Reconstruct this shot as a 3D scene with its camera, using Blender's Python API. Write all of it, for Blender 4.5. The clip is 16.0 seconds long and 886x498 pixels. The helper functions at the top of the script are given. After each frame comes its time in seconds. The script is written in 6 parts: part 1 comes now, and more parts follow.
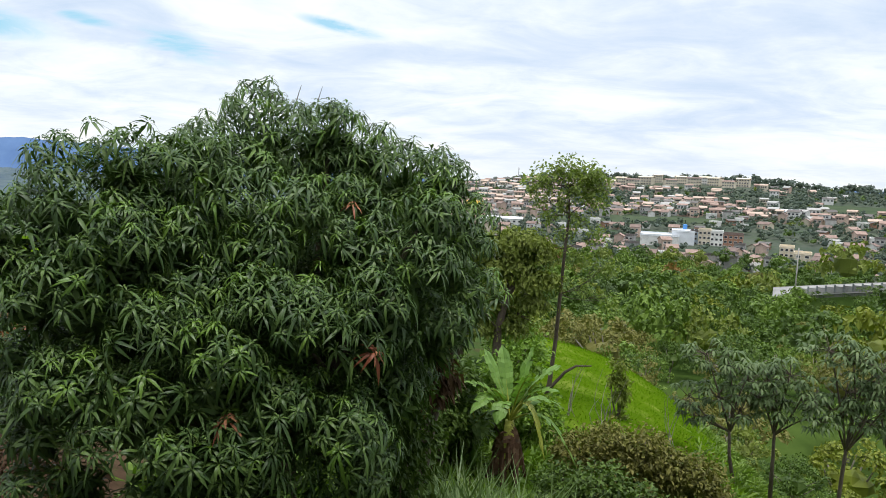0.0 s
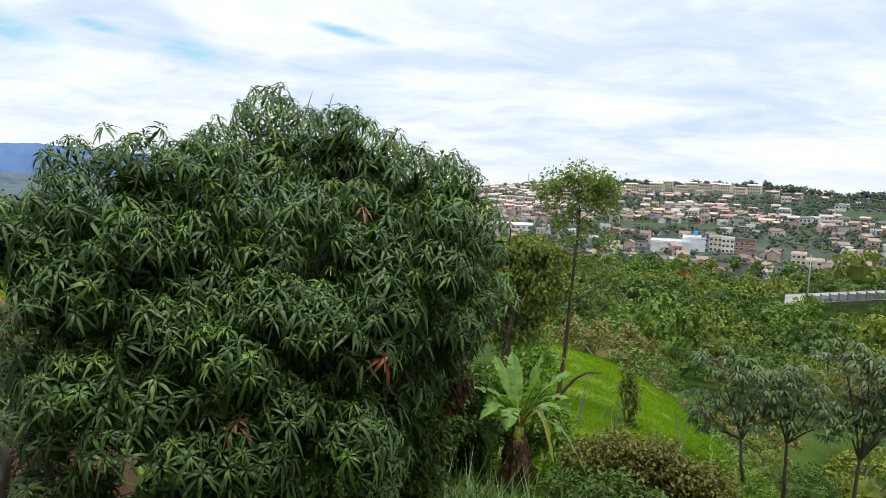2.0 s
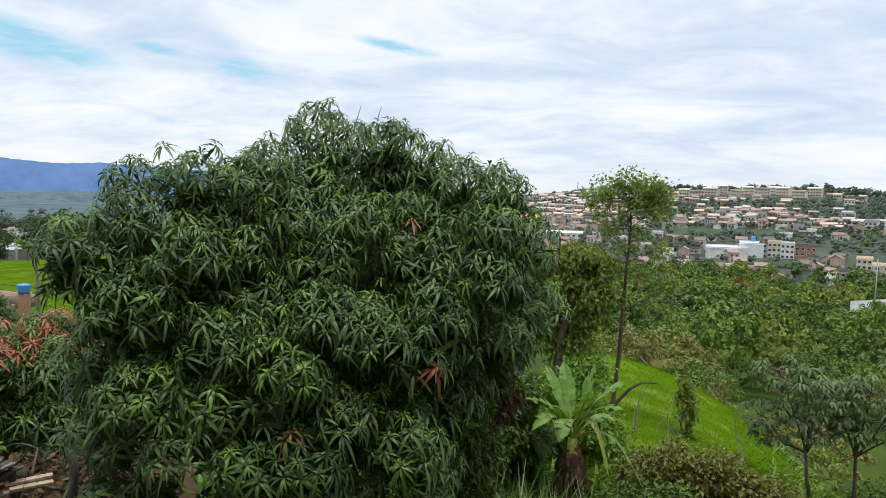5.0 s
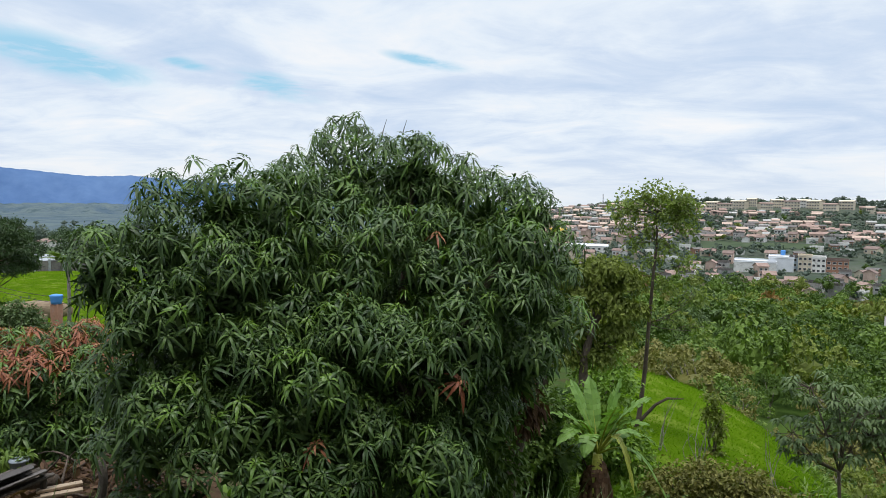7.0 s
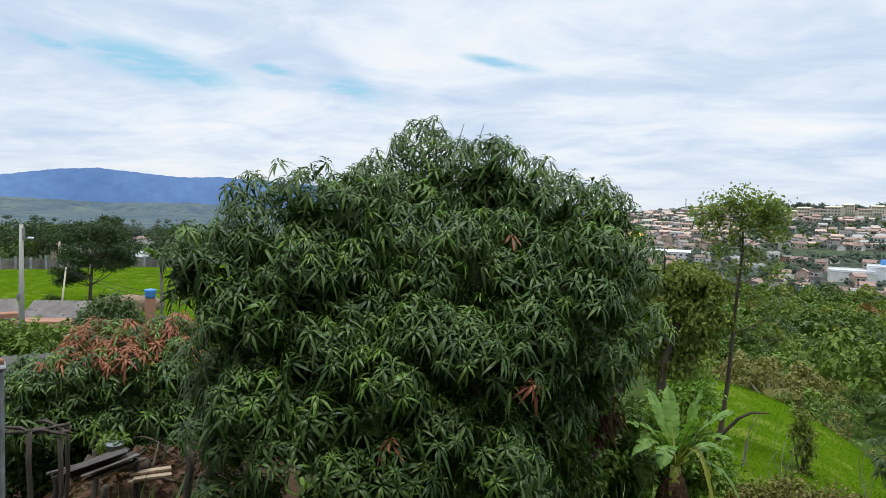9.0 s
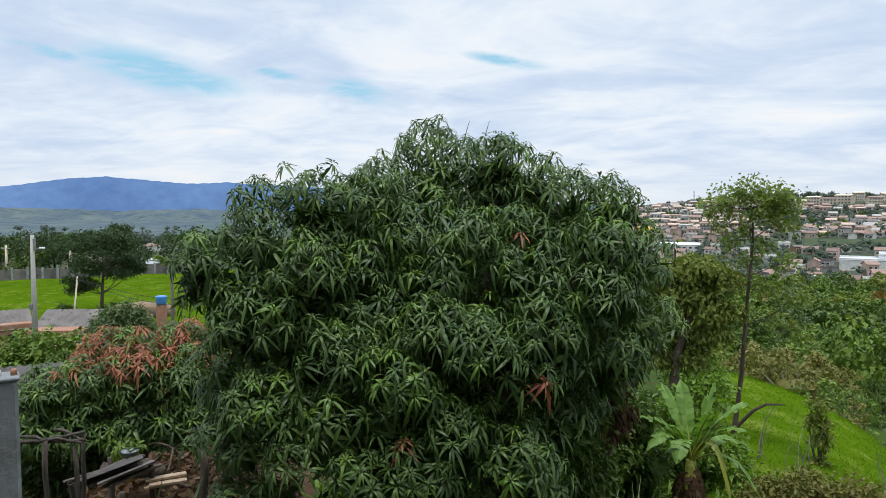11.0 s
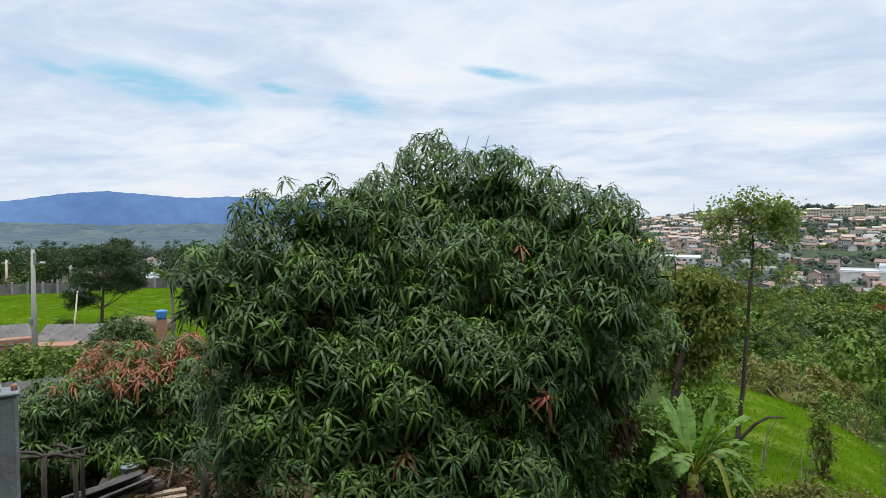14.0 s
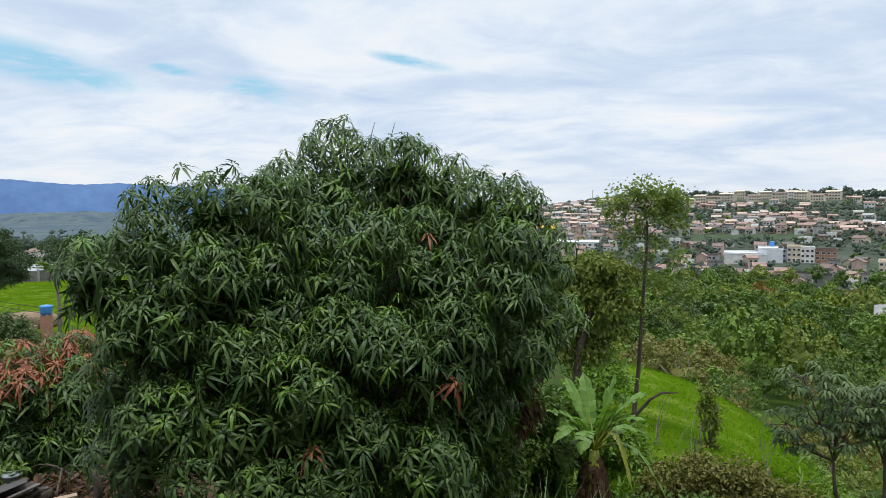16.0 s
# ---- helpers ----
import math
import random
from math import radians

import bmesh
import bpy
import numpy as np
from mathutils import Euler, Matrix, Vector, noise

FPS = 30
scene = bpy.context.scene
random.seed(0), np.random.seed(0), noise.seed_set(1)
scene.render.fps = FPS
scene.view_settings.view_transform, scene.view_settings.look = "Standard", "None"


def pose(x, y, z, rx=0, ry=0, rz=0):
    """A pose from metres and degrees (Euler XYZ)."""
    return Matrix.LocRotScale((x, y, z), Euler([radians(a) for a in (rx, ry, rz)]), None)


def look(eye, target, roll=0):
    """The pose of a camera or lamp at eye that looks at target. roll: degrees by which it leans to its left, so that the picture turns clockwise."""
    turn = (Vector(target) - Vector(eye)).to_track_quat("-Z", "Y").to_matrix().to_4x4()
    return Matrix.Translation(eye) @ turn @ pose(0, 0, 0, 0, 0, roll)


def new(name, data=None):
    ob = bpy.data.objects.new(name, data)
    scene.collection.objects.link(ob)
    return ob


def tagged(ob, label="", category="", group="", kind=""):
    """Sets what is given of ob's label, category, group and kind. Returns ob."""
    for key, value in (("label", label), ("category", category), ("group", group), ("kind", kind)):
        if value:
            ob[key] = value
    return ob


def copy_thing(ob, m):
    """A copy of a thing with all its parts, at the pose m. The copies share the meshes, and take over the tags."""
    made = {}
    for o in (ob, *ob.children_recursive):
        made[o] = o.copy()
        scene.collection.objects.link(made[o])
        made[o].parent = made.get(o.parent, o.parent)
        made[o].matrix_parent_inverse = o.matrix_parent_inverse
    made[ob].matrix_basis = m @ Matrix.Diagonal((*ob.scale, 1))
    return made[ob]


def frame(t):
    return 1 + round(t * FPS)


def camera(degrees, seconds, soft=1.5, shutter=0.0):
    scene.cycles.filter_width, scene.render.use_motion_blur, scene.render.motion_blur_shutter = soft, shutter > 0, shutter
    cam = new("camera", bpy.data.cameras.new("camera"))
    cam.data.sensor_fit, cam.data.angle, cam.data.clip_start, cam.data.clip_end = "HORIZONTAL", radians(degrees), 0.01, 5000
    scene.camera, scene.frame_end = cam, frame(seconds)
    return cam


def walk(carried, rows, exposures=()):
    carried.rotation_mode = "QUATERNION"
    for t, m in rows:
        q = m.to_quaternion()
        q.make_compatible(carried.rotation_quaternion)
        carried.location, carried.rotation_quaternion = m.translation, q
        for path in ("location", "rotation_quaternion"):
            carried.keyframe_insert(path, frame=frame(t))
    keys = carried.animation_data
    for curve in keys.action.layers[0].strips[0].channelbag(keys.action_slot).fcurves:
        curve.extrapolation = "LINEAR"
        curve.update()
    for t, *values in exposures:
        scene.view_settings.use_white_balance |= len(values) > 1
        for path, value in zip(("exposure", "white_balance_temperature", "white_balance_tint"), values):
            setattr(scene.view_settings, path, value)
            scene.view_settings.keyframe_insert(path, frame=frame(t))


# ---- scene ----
cam = camera(66.6, 16.0, soft=0.75)
walk(cam, [
    (0.0, pose(0.000, 0.000, 0.000, 84.241, -2.272, -0.000)),
    (0.5, pose(-0.004, 0.005, 0.000, 84.476, -2.397, 0.301)),
    (1.0, pose(-0.007, 0.005, 0.004, 84.362, -2.470, 0.645)),
    (1.5, pose(-0.004, -0.002, -0.003, 84.433, -2.334, 0.692)),
    (2.0, pose(-0.006, -0.000, -0.003, 84.714, -2.347, 0.820)),
    (2.5, pose(-0.006, 0.002, 0.006, 84.427, -2.457, 1.220)),
    (3.0, pose(-0.009, 0.015, -0.004, 84.683, -2.249, 1.576)),
    (3.5, pose(-0.009, -0.008, 0.004, 85.394, -2.786, 1.136)),
    (4.0, pose(-0.009, 0.003, 0.003, 85.524, -1.583, 2.371)),
    (4.5, pose(-0.006, -0.003, 0.000, 85.328, -1.133, 4.004)),
    (7.0, pose(-0.004, -0.030, 0.005, 86.465, -1.227, 6.972)),
    (7.5, pose(-0.002, -0.033, 0.005, 85.619, -1.088, 9.041)),
    (8.0, pose(-0.007, -0.031, 0.007, 86.328, -1.858, 10.219)),
    (8.5, pose(-0.010, -0.044, 0.012, 86.028, -1.909, 11.763)),
    (9.0, pose(-0.001, -0.056, 0.008, 86.526, -1.799, 13.414)),
    (9.5, pose(-0.007, -0.048, 0.004, 85.938, -1.282, 13.654)),
    (10.0, pose(-0.005, -0.042, 0.005, 86.027, -0.098, 13.844)),
    (10.2, pose(-0.009, -0.033, 0.009, 86.485, -0.455, 14.368)),
    (12.3, pose(0.000, -0.051, -0.001, 86.274, 0.271, 13.321)),
    (12.5, pose(-0.004, -0.044, 0.001, 86.235, 0.389, 13.773)),
    (13.0, pose(0.000, -0.052, 0.001, 86.826, 0.174, 13.525)),
    (13.5, pose(0.000, -0.046, -0.004, 87.145, 0.016, 13.871)),
    (14.0, pose(-0.005, -0.048, 0.008, 87.575, -0.032, 14.038)),
    (14.5, pose(-0.004, -0.041, 0.010, 86.776, 0.266, 13.384)),
    (15.0, pose(-0.009, -0.030, 0.013, 86.257, 0.679, 11.985)),
    (15.5, pose(-0.015, -0.012, 0.020, 86.048, -0.406, 10.038)),
    (16.0, pose(-0.012, -0.014, 0.019, 86.458, 0.187, 6.141)),
], exposures=[(0.0, 0.15, 6500, 10), (4.5, 0.08, 6450, 10), (7.0, -0.05, 6320, 10), (9.0, -0.05, 6300, 10), (14.5, -0.07, 6280, 10), (16.0, -0.07, 6300, 10)])

# ---- sky and sun ----
world = bpy.data.worlds.new("overcast_sky")
scene.world = world
world.use_nodes = True


class Nodes:
    """Short ways to add and join shader nodes."""

    def __init__(self, tree):
        self.tree = tree
        tree.nodes.clear()

    def add(self, kind, inputs=None, operation=""):
        node = self.tree.nodes.new(kind)
        if operation:
            node.operation = operation
        for key, value in (inputs or {}).items():
            if isinstance(value, bpy.types.NodeSocket):
                self.tree.links.new(value, node.inputs[key])
            else:
                node.inputs[key].default_value = value
        return node

    def math(self, op, a, b=0.0, c=0.0, clamp=False):
        node = self.add("ShaderNodeMath", {0: a, 1: b, 2: c}, op)
        node.use_clamp = clamp
        return node.outputs[0]

    def vec(self, op, a, b=(0, 0, 0)):
        node = self.add("ShaderNodeVectorMath", {0: a, 1: b}, operation=op)
        return node.outputs["Value"] if op in ("DOT_PRODUCT", "LENGTH") else node.outputs[0]

    def mix(self, factor, a, b, blend="MIX"):
        node = self.add("ShaderNodeMix")
        node.data_type, node.blend_type = "RGBA", blend
        for key, value in ((0, factor), (6, a), (7, b)):
            if isinstance(value, bpy.types.NodeSocket):
                self.tree.links.new(value, node.inputs[key])
            else:
                node.inputs[key].default_value = value if key == 0 else (*value[:3], 1)
        return node.outputs[2]

    def ramp(self, fac, *stops):
        node = self.add("ShaderNodeValToRGB", {0: fac})
        while len(node.color_ramp.elements) < len(stops):
            node.color_ramp.elements.new(0.5)
        for el, (at, color) in zip(node.color_ramp.elements, stops):
            el.position, el.color = at, (*color, 1) if len(color) == 3 else color
        return node.outputs[0]

    def noise(self, vector, scale, detail=3.0, rough=0.55, distortion=0.0):
        return self.add("ShaderNodeTexNoise", {"Vector": vector, "Scale": scale, "Detail": detail, "Roughness": rough, "Distortion": distortion}).outputs[0]


SUN_TURN, SUN_RISE = radians(150), radians(83)
n = Nodes(world.node_tree)
sky = n.add("ShaderNodeTexSky")
sky.sky_type, sky.sun_disc, sky.sun_elevation, sky.sun_rotation = "NISHITA", False, SUN_RISE, SUN_TURN
sky_blue = n.add("ShaderNodeVectorMath", {0: sky.outputs[0], "Scale": 0.115}, operation="SCALE").outputs[0]
way = n.add("ShaderNodeTexCoord").outputs["Generated"]
rise = n.add("ShaderNodeSeparateXYZ", {0: way}).outputs[2]
# the clouds lie on a flat sheet overhead, so that they crowd towards the horizon
lift = n.math("ADD", n.math("MAXIMUM", rise, 0.0), 0.16)
sheet = n.add("ShaderNodeVectorMath", {0: way, 1: n.add("ShaderNodeCombineXYZ", {0: lift, 1: lift, 2: lift}).outputs[0]}, operation="DIVIDE").outputs[0]
sheet = n.vec("MULTIPLY", sheet, (0.75, 1.0, 0.0))
billow = n.noise(sheet, 0.8, 8.0, 0.58, 0.5)
wisps = n.noise(n.vec("ADD", sheet, (7.3, 2.1, 0)), 2.6, 8.0, 0.62, 0.8)
tone = n.math("ADD", n.math("MULTIPLY", billow, 0.65), n.math("MULTIPLY", wisps, 0.35))
cloud = n.ramp(tone, (0.36, (0.58, 0.71, 0.89)), (0.45, (0.70, 0.80, 0.94)), (0.53, (0.86, 0.93, 1.0)), (0.62, (1.0, 1.0, 1.0)))
# three gaps where the blue shows: turn and rise of the middle, half width and half height in radians
gap = 0.0
for turn, up, wide, high in ((-36.5, 10.2, 0.13, 0.030), (-21.0, 9.4, 0.075, 0.022), (-8.8, 12.0, 0.065, 0.010), (-27.5, 10.6, 0.05, 0.010), (-44, 11.0, 0.05, 0.012)):
    mid = Vector((math.sin(radians(turn)), math.cos(radians(turn)), 0))
    side = Vector((mid.y, -mid.x, 0))
    a = n.math("DIVIDE", n.vec("DOT_PRODUCT", way, side), wide)
    b = n.math("DIVIDE", n.math("SUBTRACT", n.math("SUBTRACT", rise, math.sin(radians(up))), n.math("MULTIPLY", n.vec("DOT_PRODUCT", way, side), -0.16)), high)
    d = n.math("SQRT", n.math("ADD", n.math("MULTIPLY", a, a), n.math("MULTIPLY", b, b)))
    gap = n.math("MAXIMUM", gap, n.math("SUBTRACT", 1.1, d, clamp=True))
gap = n.math("MULTIPLY", n.math("ADD", n.math("MULTIPLY", gap, 0.9), n.math("MULTIPLY", n.math("SUBTRACT", wisps, 0.47), 6.0), clamp=True), n.math("MULTIPLY", gap, 1.6, clamp=True))
# haze whitens the lowest strip
low = n.math("MULTIPLY", n.math("SUBTRACT", 0.09, rise), 9.0, clamp=True)
cloud = n.mix(n.math("MULTIPLY", low, 0.75), cloud, (0.86, 0.90, 0.93))
blue = n.mix(0.7, sky_blue, (0.42, 0.80, 1.0))
colour = n.mix(n.math("MULTIPLY", gap, 0.95), cloud, blue)
# an overcast sky is brightest overhead
power = n.math("ADD", 0.97, n.math("MULTIPLY", n.math("SUBTRACT", rise, 0.42, clamp=True), 2.2))
back = n.add("ShaderNodeBackground", {0: colour, 1: power})
n.add("ShaderNodeOutputWorld", {0: back.outputs[0]})

sun = new("sun", bpy.data.lights.new("sun", "SUN"))
sun.data.energy, sun.data.angle, sun.data.color = 2.2, radians(20), (1.0, 0.96, 0.9)
sun.matrix_world = look((0, 0, 0), (-math.sin(SUN_TURN) * math.cos(SUN_RISE), -math.cos(SUN_TURN) * math.cos(SUN_RISE), -math.sin(SUN_RISE)))


# ---- materials ----
def surface(name, dark, light, scale=2.0, rough=0.8, bump=0.3, stain=None, grain=12.0, metallic=0.0, vary=0.0, stretch=(1, 1, 1), spec=0.25):
    """A dull surface: two tones by a broad and a fine noise, stains on top, fine relief."""
    m = bpy.data.materials.new(name)
    m.use_nodes = True
    n = Nodes(m.node_tree)
    at = n.vec("MULTIPLY", n.add("ShaderNodeTexCoord").outputs["Object"], stretch)
    broad, fine = n.noise(at, scale, 4.0), n.noise(at, scale * grain, 5.0, 0.65)
    f = n.math("ADD", n.math("MULTIPLY", broad, 0.6), n.math("MULTIPLY", fine, 0.4))
    c = n.ramp(f, (0.34, dark), (0.66, light))
    if vary:
        r = n.add("ShaderNodeObjectInfo").outputs["Random"]
        c = n.mix(1.0, c, n.ramp(r, (0.0, (1 - vary,) * 3), (1.0, (1 + vary, 1 + vary * 0.8, 1 + vary * 0.6))), "MULTIPLY")
    if stain:
        c = n.mix(n.ramp(n.noise(n.vec("ADD", at, (3.1, 8.2, 1.7)), scale * 2.3, 5.0, 0.7), (0.52, (0, 0, 0)), (0.68, (0.8, 0.8, 0.8))), c, stain)
    inputs = {"Base Color": c, "Roughness": n.math("ADD", n.math("MULTIPLY", fine, 0.2), rough - 0.1), "Metallic": metallic, "Specular IOR Level": spec}
    if bump:
        inputs["Normal"] = n.add("ShaderNodeBump", {"Strength": bump, "Distance": 0.02, "Height": fine}).outputs[0]
    n.add("ShaderNodeOutputMaterial", {0: n.add("ShaderNodeBsdfPrincipled", inputs).outputs[0]})
    return m


def leafage(name, *tones, rough=0.5, glow=0.18, patch=1.2, spec=0.5):
    """Leaves: each leaf takes its own tone, clumps differ a little, light comes through thinly."""
    m = bpy.data.materials.new(name)
    m.use_nodes = True
    n = Nodes(m.node_tree)
    geo = n.add("ShaderNodeNewGeometry")
    at = n.add("ShaderNodeTexCoord").outputs["Object"]
    own = geo.outputs["Random Per Island"]
    f = n.math("ADD", n.math("MULTIPLY", own, 0.7), n.math("MULTIPLY", n.noise(at, patch, 3.0), 0.5), clamp=True)
    f = n.math("SUBTRACT", f, 0.1, clamp=True)
    c = n.ramp(f, *[(k / max(1, len(tones) - 1), t) for k, t in enumerate(tones)])
    c = n.mix(n.math("MULTIPLY", n.noise(at, 40.0, 2.0), 0.35), c, n.mix(1.0, c, (0.55, 0.6, 0.5), "MULTIPLY"))
    body = n.add("ShaderNodeBsdfPrincipled", {"Base Color": c, "Roughness": rough, "Specular IOR Level": spec})
    thin = n.add("ShaderNodeBsdfTranslucent", {"Color": n.mix(1.0, c, (1.3, 1.5, 0.6), "MULTIPLY")})
    n.add("ShaderNodeOutputMaterial", {0: n.add("ShaderNodeMixShader", {0: glow, 1: body.outputs[0], 2: thin.outputs[0]}).outputs[0]})
    return m


MANGO = leafage("mango_leaf", (0.024, 0.050, 0.013), (0.062, 0.112, 0.027), (0.140, 0.212, 0.052), rough=0.42, glow=0.14, spec=0.24)
MANGO_YOUNG = leafage("young_mango_leaf", (0.06, 0.12, 0.015), (0.11, 0.20, 0.025), (0.17, 0.27, 0.04), rough=0.42, glow=0.2, spec=0.4)
MANGO_RED = leafage("red_mango_leaf", (0.20, 0.060, 0.030), (0.32, 0.11, 0.055), (0.40, 0.19, 0.09), rough=0.5, spec=0.3)
OLIVE = leafage("olive_leaf", (0.10, 0.13, 0.02), (0.17, 0.205, 0.036), (0.25, 0.285, 0.065), spec=0.25, glow=0.3)
AIRY = leafage("airy_leaf", (0.11, 0.15, 0.035), (0.20, 0.25, 0.065), (0.32, 0.36, 0.13), spec=0.25, glow=0.4)
DEEP = leafage("deep_green_leaf", (0.036, 0.068, 0.010), (0.070, 0.118, 0.017), (0.120, 0.185, 0.030), spec=0.25)
FRESH = leafage("fresh_green_leaf", (0.075, 0.125, 0.018), (0.125, 0.195, 0.028), (0.185, 0.265, 0.045), spec=0.25)
GREY = leafage("grey_green_leaf", (0.05, 0.082, 0.028), (0.092, 0.138, 0.046), (0.17, 0.22, 0.095), rough=0.55, spec=0.3)
BROWNISH = leafage("brownish_leaf", (0.10, 0.10, 0.022), (0.17, 0.165, 0.04), (0.25, 0.22, 0.07), spec=0.2)
YELLOWISH = leafage("yellow_green_leaf", (0.10, 0.13, 0.012), (0.17, 0.20, 0.02), (0.25, 0.26, 0.04), spec=0.25)
RUST = leafage("rust_leaf", (0.15, 0.085, 0.025), (0.25, 0.14, 0.04), (0.30, 0.19, 0.07), spec=0.2)
DRY = leafage("dry_leaf", (0.045, 0.023, 0.014), (0.10, 0.054, 0.03), (0.17, 0.105, 0.066), rough=0.8, spec=0.2)
BANANA = leafage("banana_leaf", (0.10, 0.19, 0.03), (0.17, 0.29, 0.055), (0.24, 0.37, 0.10), rough=0.42, glow=0.3, spec=0.35)
BANANA_OLD = leafage("yellow_banana_leaf", (0.30, 0.32, 0.04), (0.42, 0.42, 0.07), rough=0.5, glow=0.25)
GRASS = leafage("grass_blade", (0.085, 0.165, 0.006), (0.115, 0.205, 0.008), (0.150, 0.245, 0.012), rough=0.9, glow=0.5, patch=0.4, spec=0.0)
REED = leafage("reed_blade", (0.09, 0.16, 0.045), (0.17, 0.25, 0.09), (0.28, 0.35, 0.17), rough=0.5, spec=0.3)
DARKLEAF = leafage("dark_green_leaf", (0.024, 0.046, 0.016), (0.046, 0.078, 0.028), (0.080, 0.120, 0.048), spec=0.2)
# far foliage, paled and blued to paint haze into the leaf colour
HAZED_LEAF = leafage("hazed_leaf", (0.070, 0.095, 0.080), (0.098, 0.128, 0.100), (0.130, 0.160, 0.118), patch=0.05, spec=0.2)

LUSH = leafage("lush_weed_leaf", (0.07, 0.13, 0.015), (0.13, 0.22, 0.025), (0.20, 0.30, 0.045), spec=0.25, glow=0.25)
BARK = surface("brown_bark", (0.06, 0.045, 0.035), (0.17, 0.13, 0.10), 3.0, 0.9, 0.8, stretch=(3, 3, 0.6))
BARK_PALE = surface("pale_bark", (0.13, 0.11, 0.09), (0.30, 0.27, 0.22), 3.0, 0.9, 0.6, stretch=(3, 3, 0.6))
WOOD_GREY = surface("weathered_wood", (0.055, 0.045, 0.037), (0.17, 0.145, 0.12), 4.0, 0.9, 0.8, stretch=(5, 5, 0.7))
PLANK_PALE = surface("sawn_wood", (0.30, 0.22, 0.15), (0.48, 0.37, 0.26), 4.0, 0.8, 0.4, stretch=(1, 6, 6))
CONCRETE = surface("concrete", (0.18, 0.195, 0.20), (0.31, 0.32, 0.32), 1.5, 0.9, 0.4, stain=(0.14, 0.13, 0.11))
POLE_GREY = surface("pole_concrete", (0.30, 0.29, 0.26), (0.42, 0.40, 0.36), 1.0, 0.9, 0.3)
TERRACOTTA = surface("terracotta_tile", (0.19, 0.132, 0.112), (0.32, 0.24, 0.208), 0.5, 0.9, 0.5, stain=(0.15, 0.09, 0.07), vary=0.3)
FIBRE = surface("fibre_cement", (0.10, 0.092, 0.088), (0.20, 0.185, 0.175), 0.6, 0.9, 0.4, stain=(0.06, 0.052, 0.048), vary=0.2)
BRICK = surface("bare_brick", (0.26, 0.13, 0.08), (0.40, 0.22, 0.15), 0.8, 0.9, 0.5, stain=(0.3, 0.26, 0.22), vary=0.2)
WALL_WHITE = surface("white_render", (0.60, 0.59, 0.56), (0.80, 0.79, 0.76), 0.3, 0.85, 0.2, stain=(0.45, 0.42, 0.37), vary=0.12)
WALL_CREAM = surface("cream_render", (0.52, 0.45, 0.34), (0.70, 0.62, 0.49), 0.3, 0.85, 0.2, stain=(0.42, 0.34, 0.25), vary=0.15)
WALL_PINK = surface("faded_pink_render", (0.42, 0.31, 0.25), (0.60, 0.46, 0.38), 0.3, 0.85, 0.2, stain=(0.34, 0.25, 0.19), vary=0.2)
WALL_GREY = surface("grey_render", (0.30, 0.30, 0.29), (0.46, 0.45, 0.43), 0.3, 0.85, 0.2, stain=(0.24, 0.22, 0.2), vary=0.2)
WALL_BLUE = surface("pale_blue_render", (0.36, 0.46, 0.56), (0.52, 0.62, 0.70), 0.3, 0.85, 0.2, vary=0.15)
METAL_WHITE = surface("white_sheet_metal", (0.55, 0.56, 0.58), (0.72, 0.73, 0.74), 0.2, 0.5, 0.1)
YELLOW = surface("yellow_paint", (0.62, 0.36, 0.03), (0.78, 0.50, 0.06), 0.5, 0.6, 0.1)
BLUE = surface("blue_plastic", (0.06, 0.22, 0.55), (0.12, 0.33, 0.70), 1.0, 0.4, 0.1)
PLASTIC = surface("grey_plastic", (0.22, 0.25, 0.28), (0.34, 0.37, 0.40), 4.0, 0.5, 0.1)
DARK = surface("dark_opening", (0.02, 0.022, 0.025), (0.05, 0.052, 0.055), 1.0, 0.4, 0.0)
STEEL = surface("dull_steel", (0.20, 0.20, 0.21), (0.34, 0.34, 0.35), 2.0, 0.5, 0.1, metallic=0.6)
CABLE = surface("black_cable", (0.02, 0.02, 0.02), (0.05, 0.05, 0.05), 2.0, 0.6, 0.0)
THATCH = surface("dry_thatch", (0.16, 0.11, 0.07), (0.32, 0.24, 0.16), 2.0, 0.95, 0.9, stretch=(1, 1, 5))

SOIL = surface("red_brown_soil", (0.045, 0.03, 0.02), (0.11, 0.068, 0.042), 0.8, 0.95, 0.8, stain=(0.05, 0.06, 0.02), spec=0.0)
UNDER = surface("undergrowth_floor", (0.02, 0.04, 0.012), (0.06, 0.09, 0.025), 0.5, 0.95, 0.8, stain=(0.07, 0.05, 0.03), spec=0.0)
GREEN = surface("grass_ground", (0.046, 0.094, 0.004), (0.080, 0.136, 0.005), 0.35, 0.95, 0.6, stain=(0.15, 0.19, 0.03), spec=0.0)
WOODS = surface("forest_floor", (0.025, 0.050, 0.010), (0.065, 0.10, 0.022), 0.05, 0.95, 0.5, spec=0.0)
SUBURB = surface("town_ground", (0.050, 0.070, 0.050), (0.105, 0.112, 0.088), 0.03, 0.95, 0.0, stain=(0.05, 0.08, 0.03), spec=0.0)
# meadow green, dulled so that its colour holds some haze
MEADOW = surface("hazed_meadow", (0.055, 0.075, 0.045), (0.088, 0.108, 0.064), 0.006, 0.95, 0.0, stain=(0.035, 0.06, 0.03), spec=0.0)
# plain and ridge carry the blue of air haze in their base colours
HAZE_PLAIN = surface("hazed_plain", (0.062, 0.092, 0.125), (0.135, 0.162, 0.150), 0.009, 0.95, 0.0, stain=(0.04, 0.065, 0.072), spec=0.0)
HAZE_RIDGE = surface("haze_blue_ridge", (0.07, 0.125, 0.25), (0.115, 0.185, 0.32), 0.0012, 0.95, 0.0, spec=0.0)
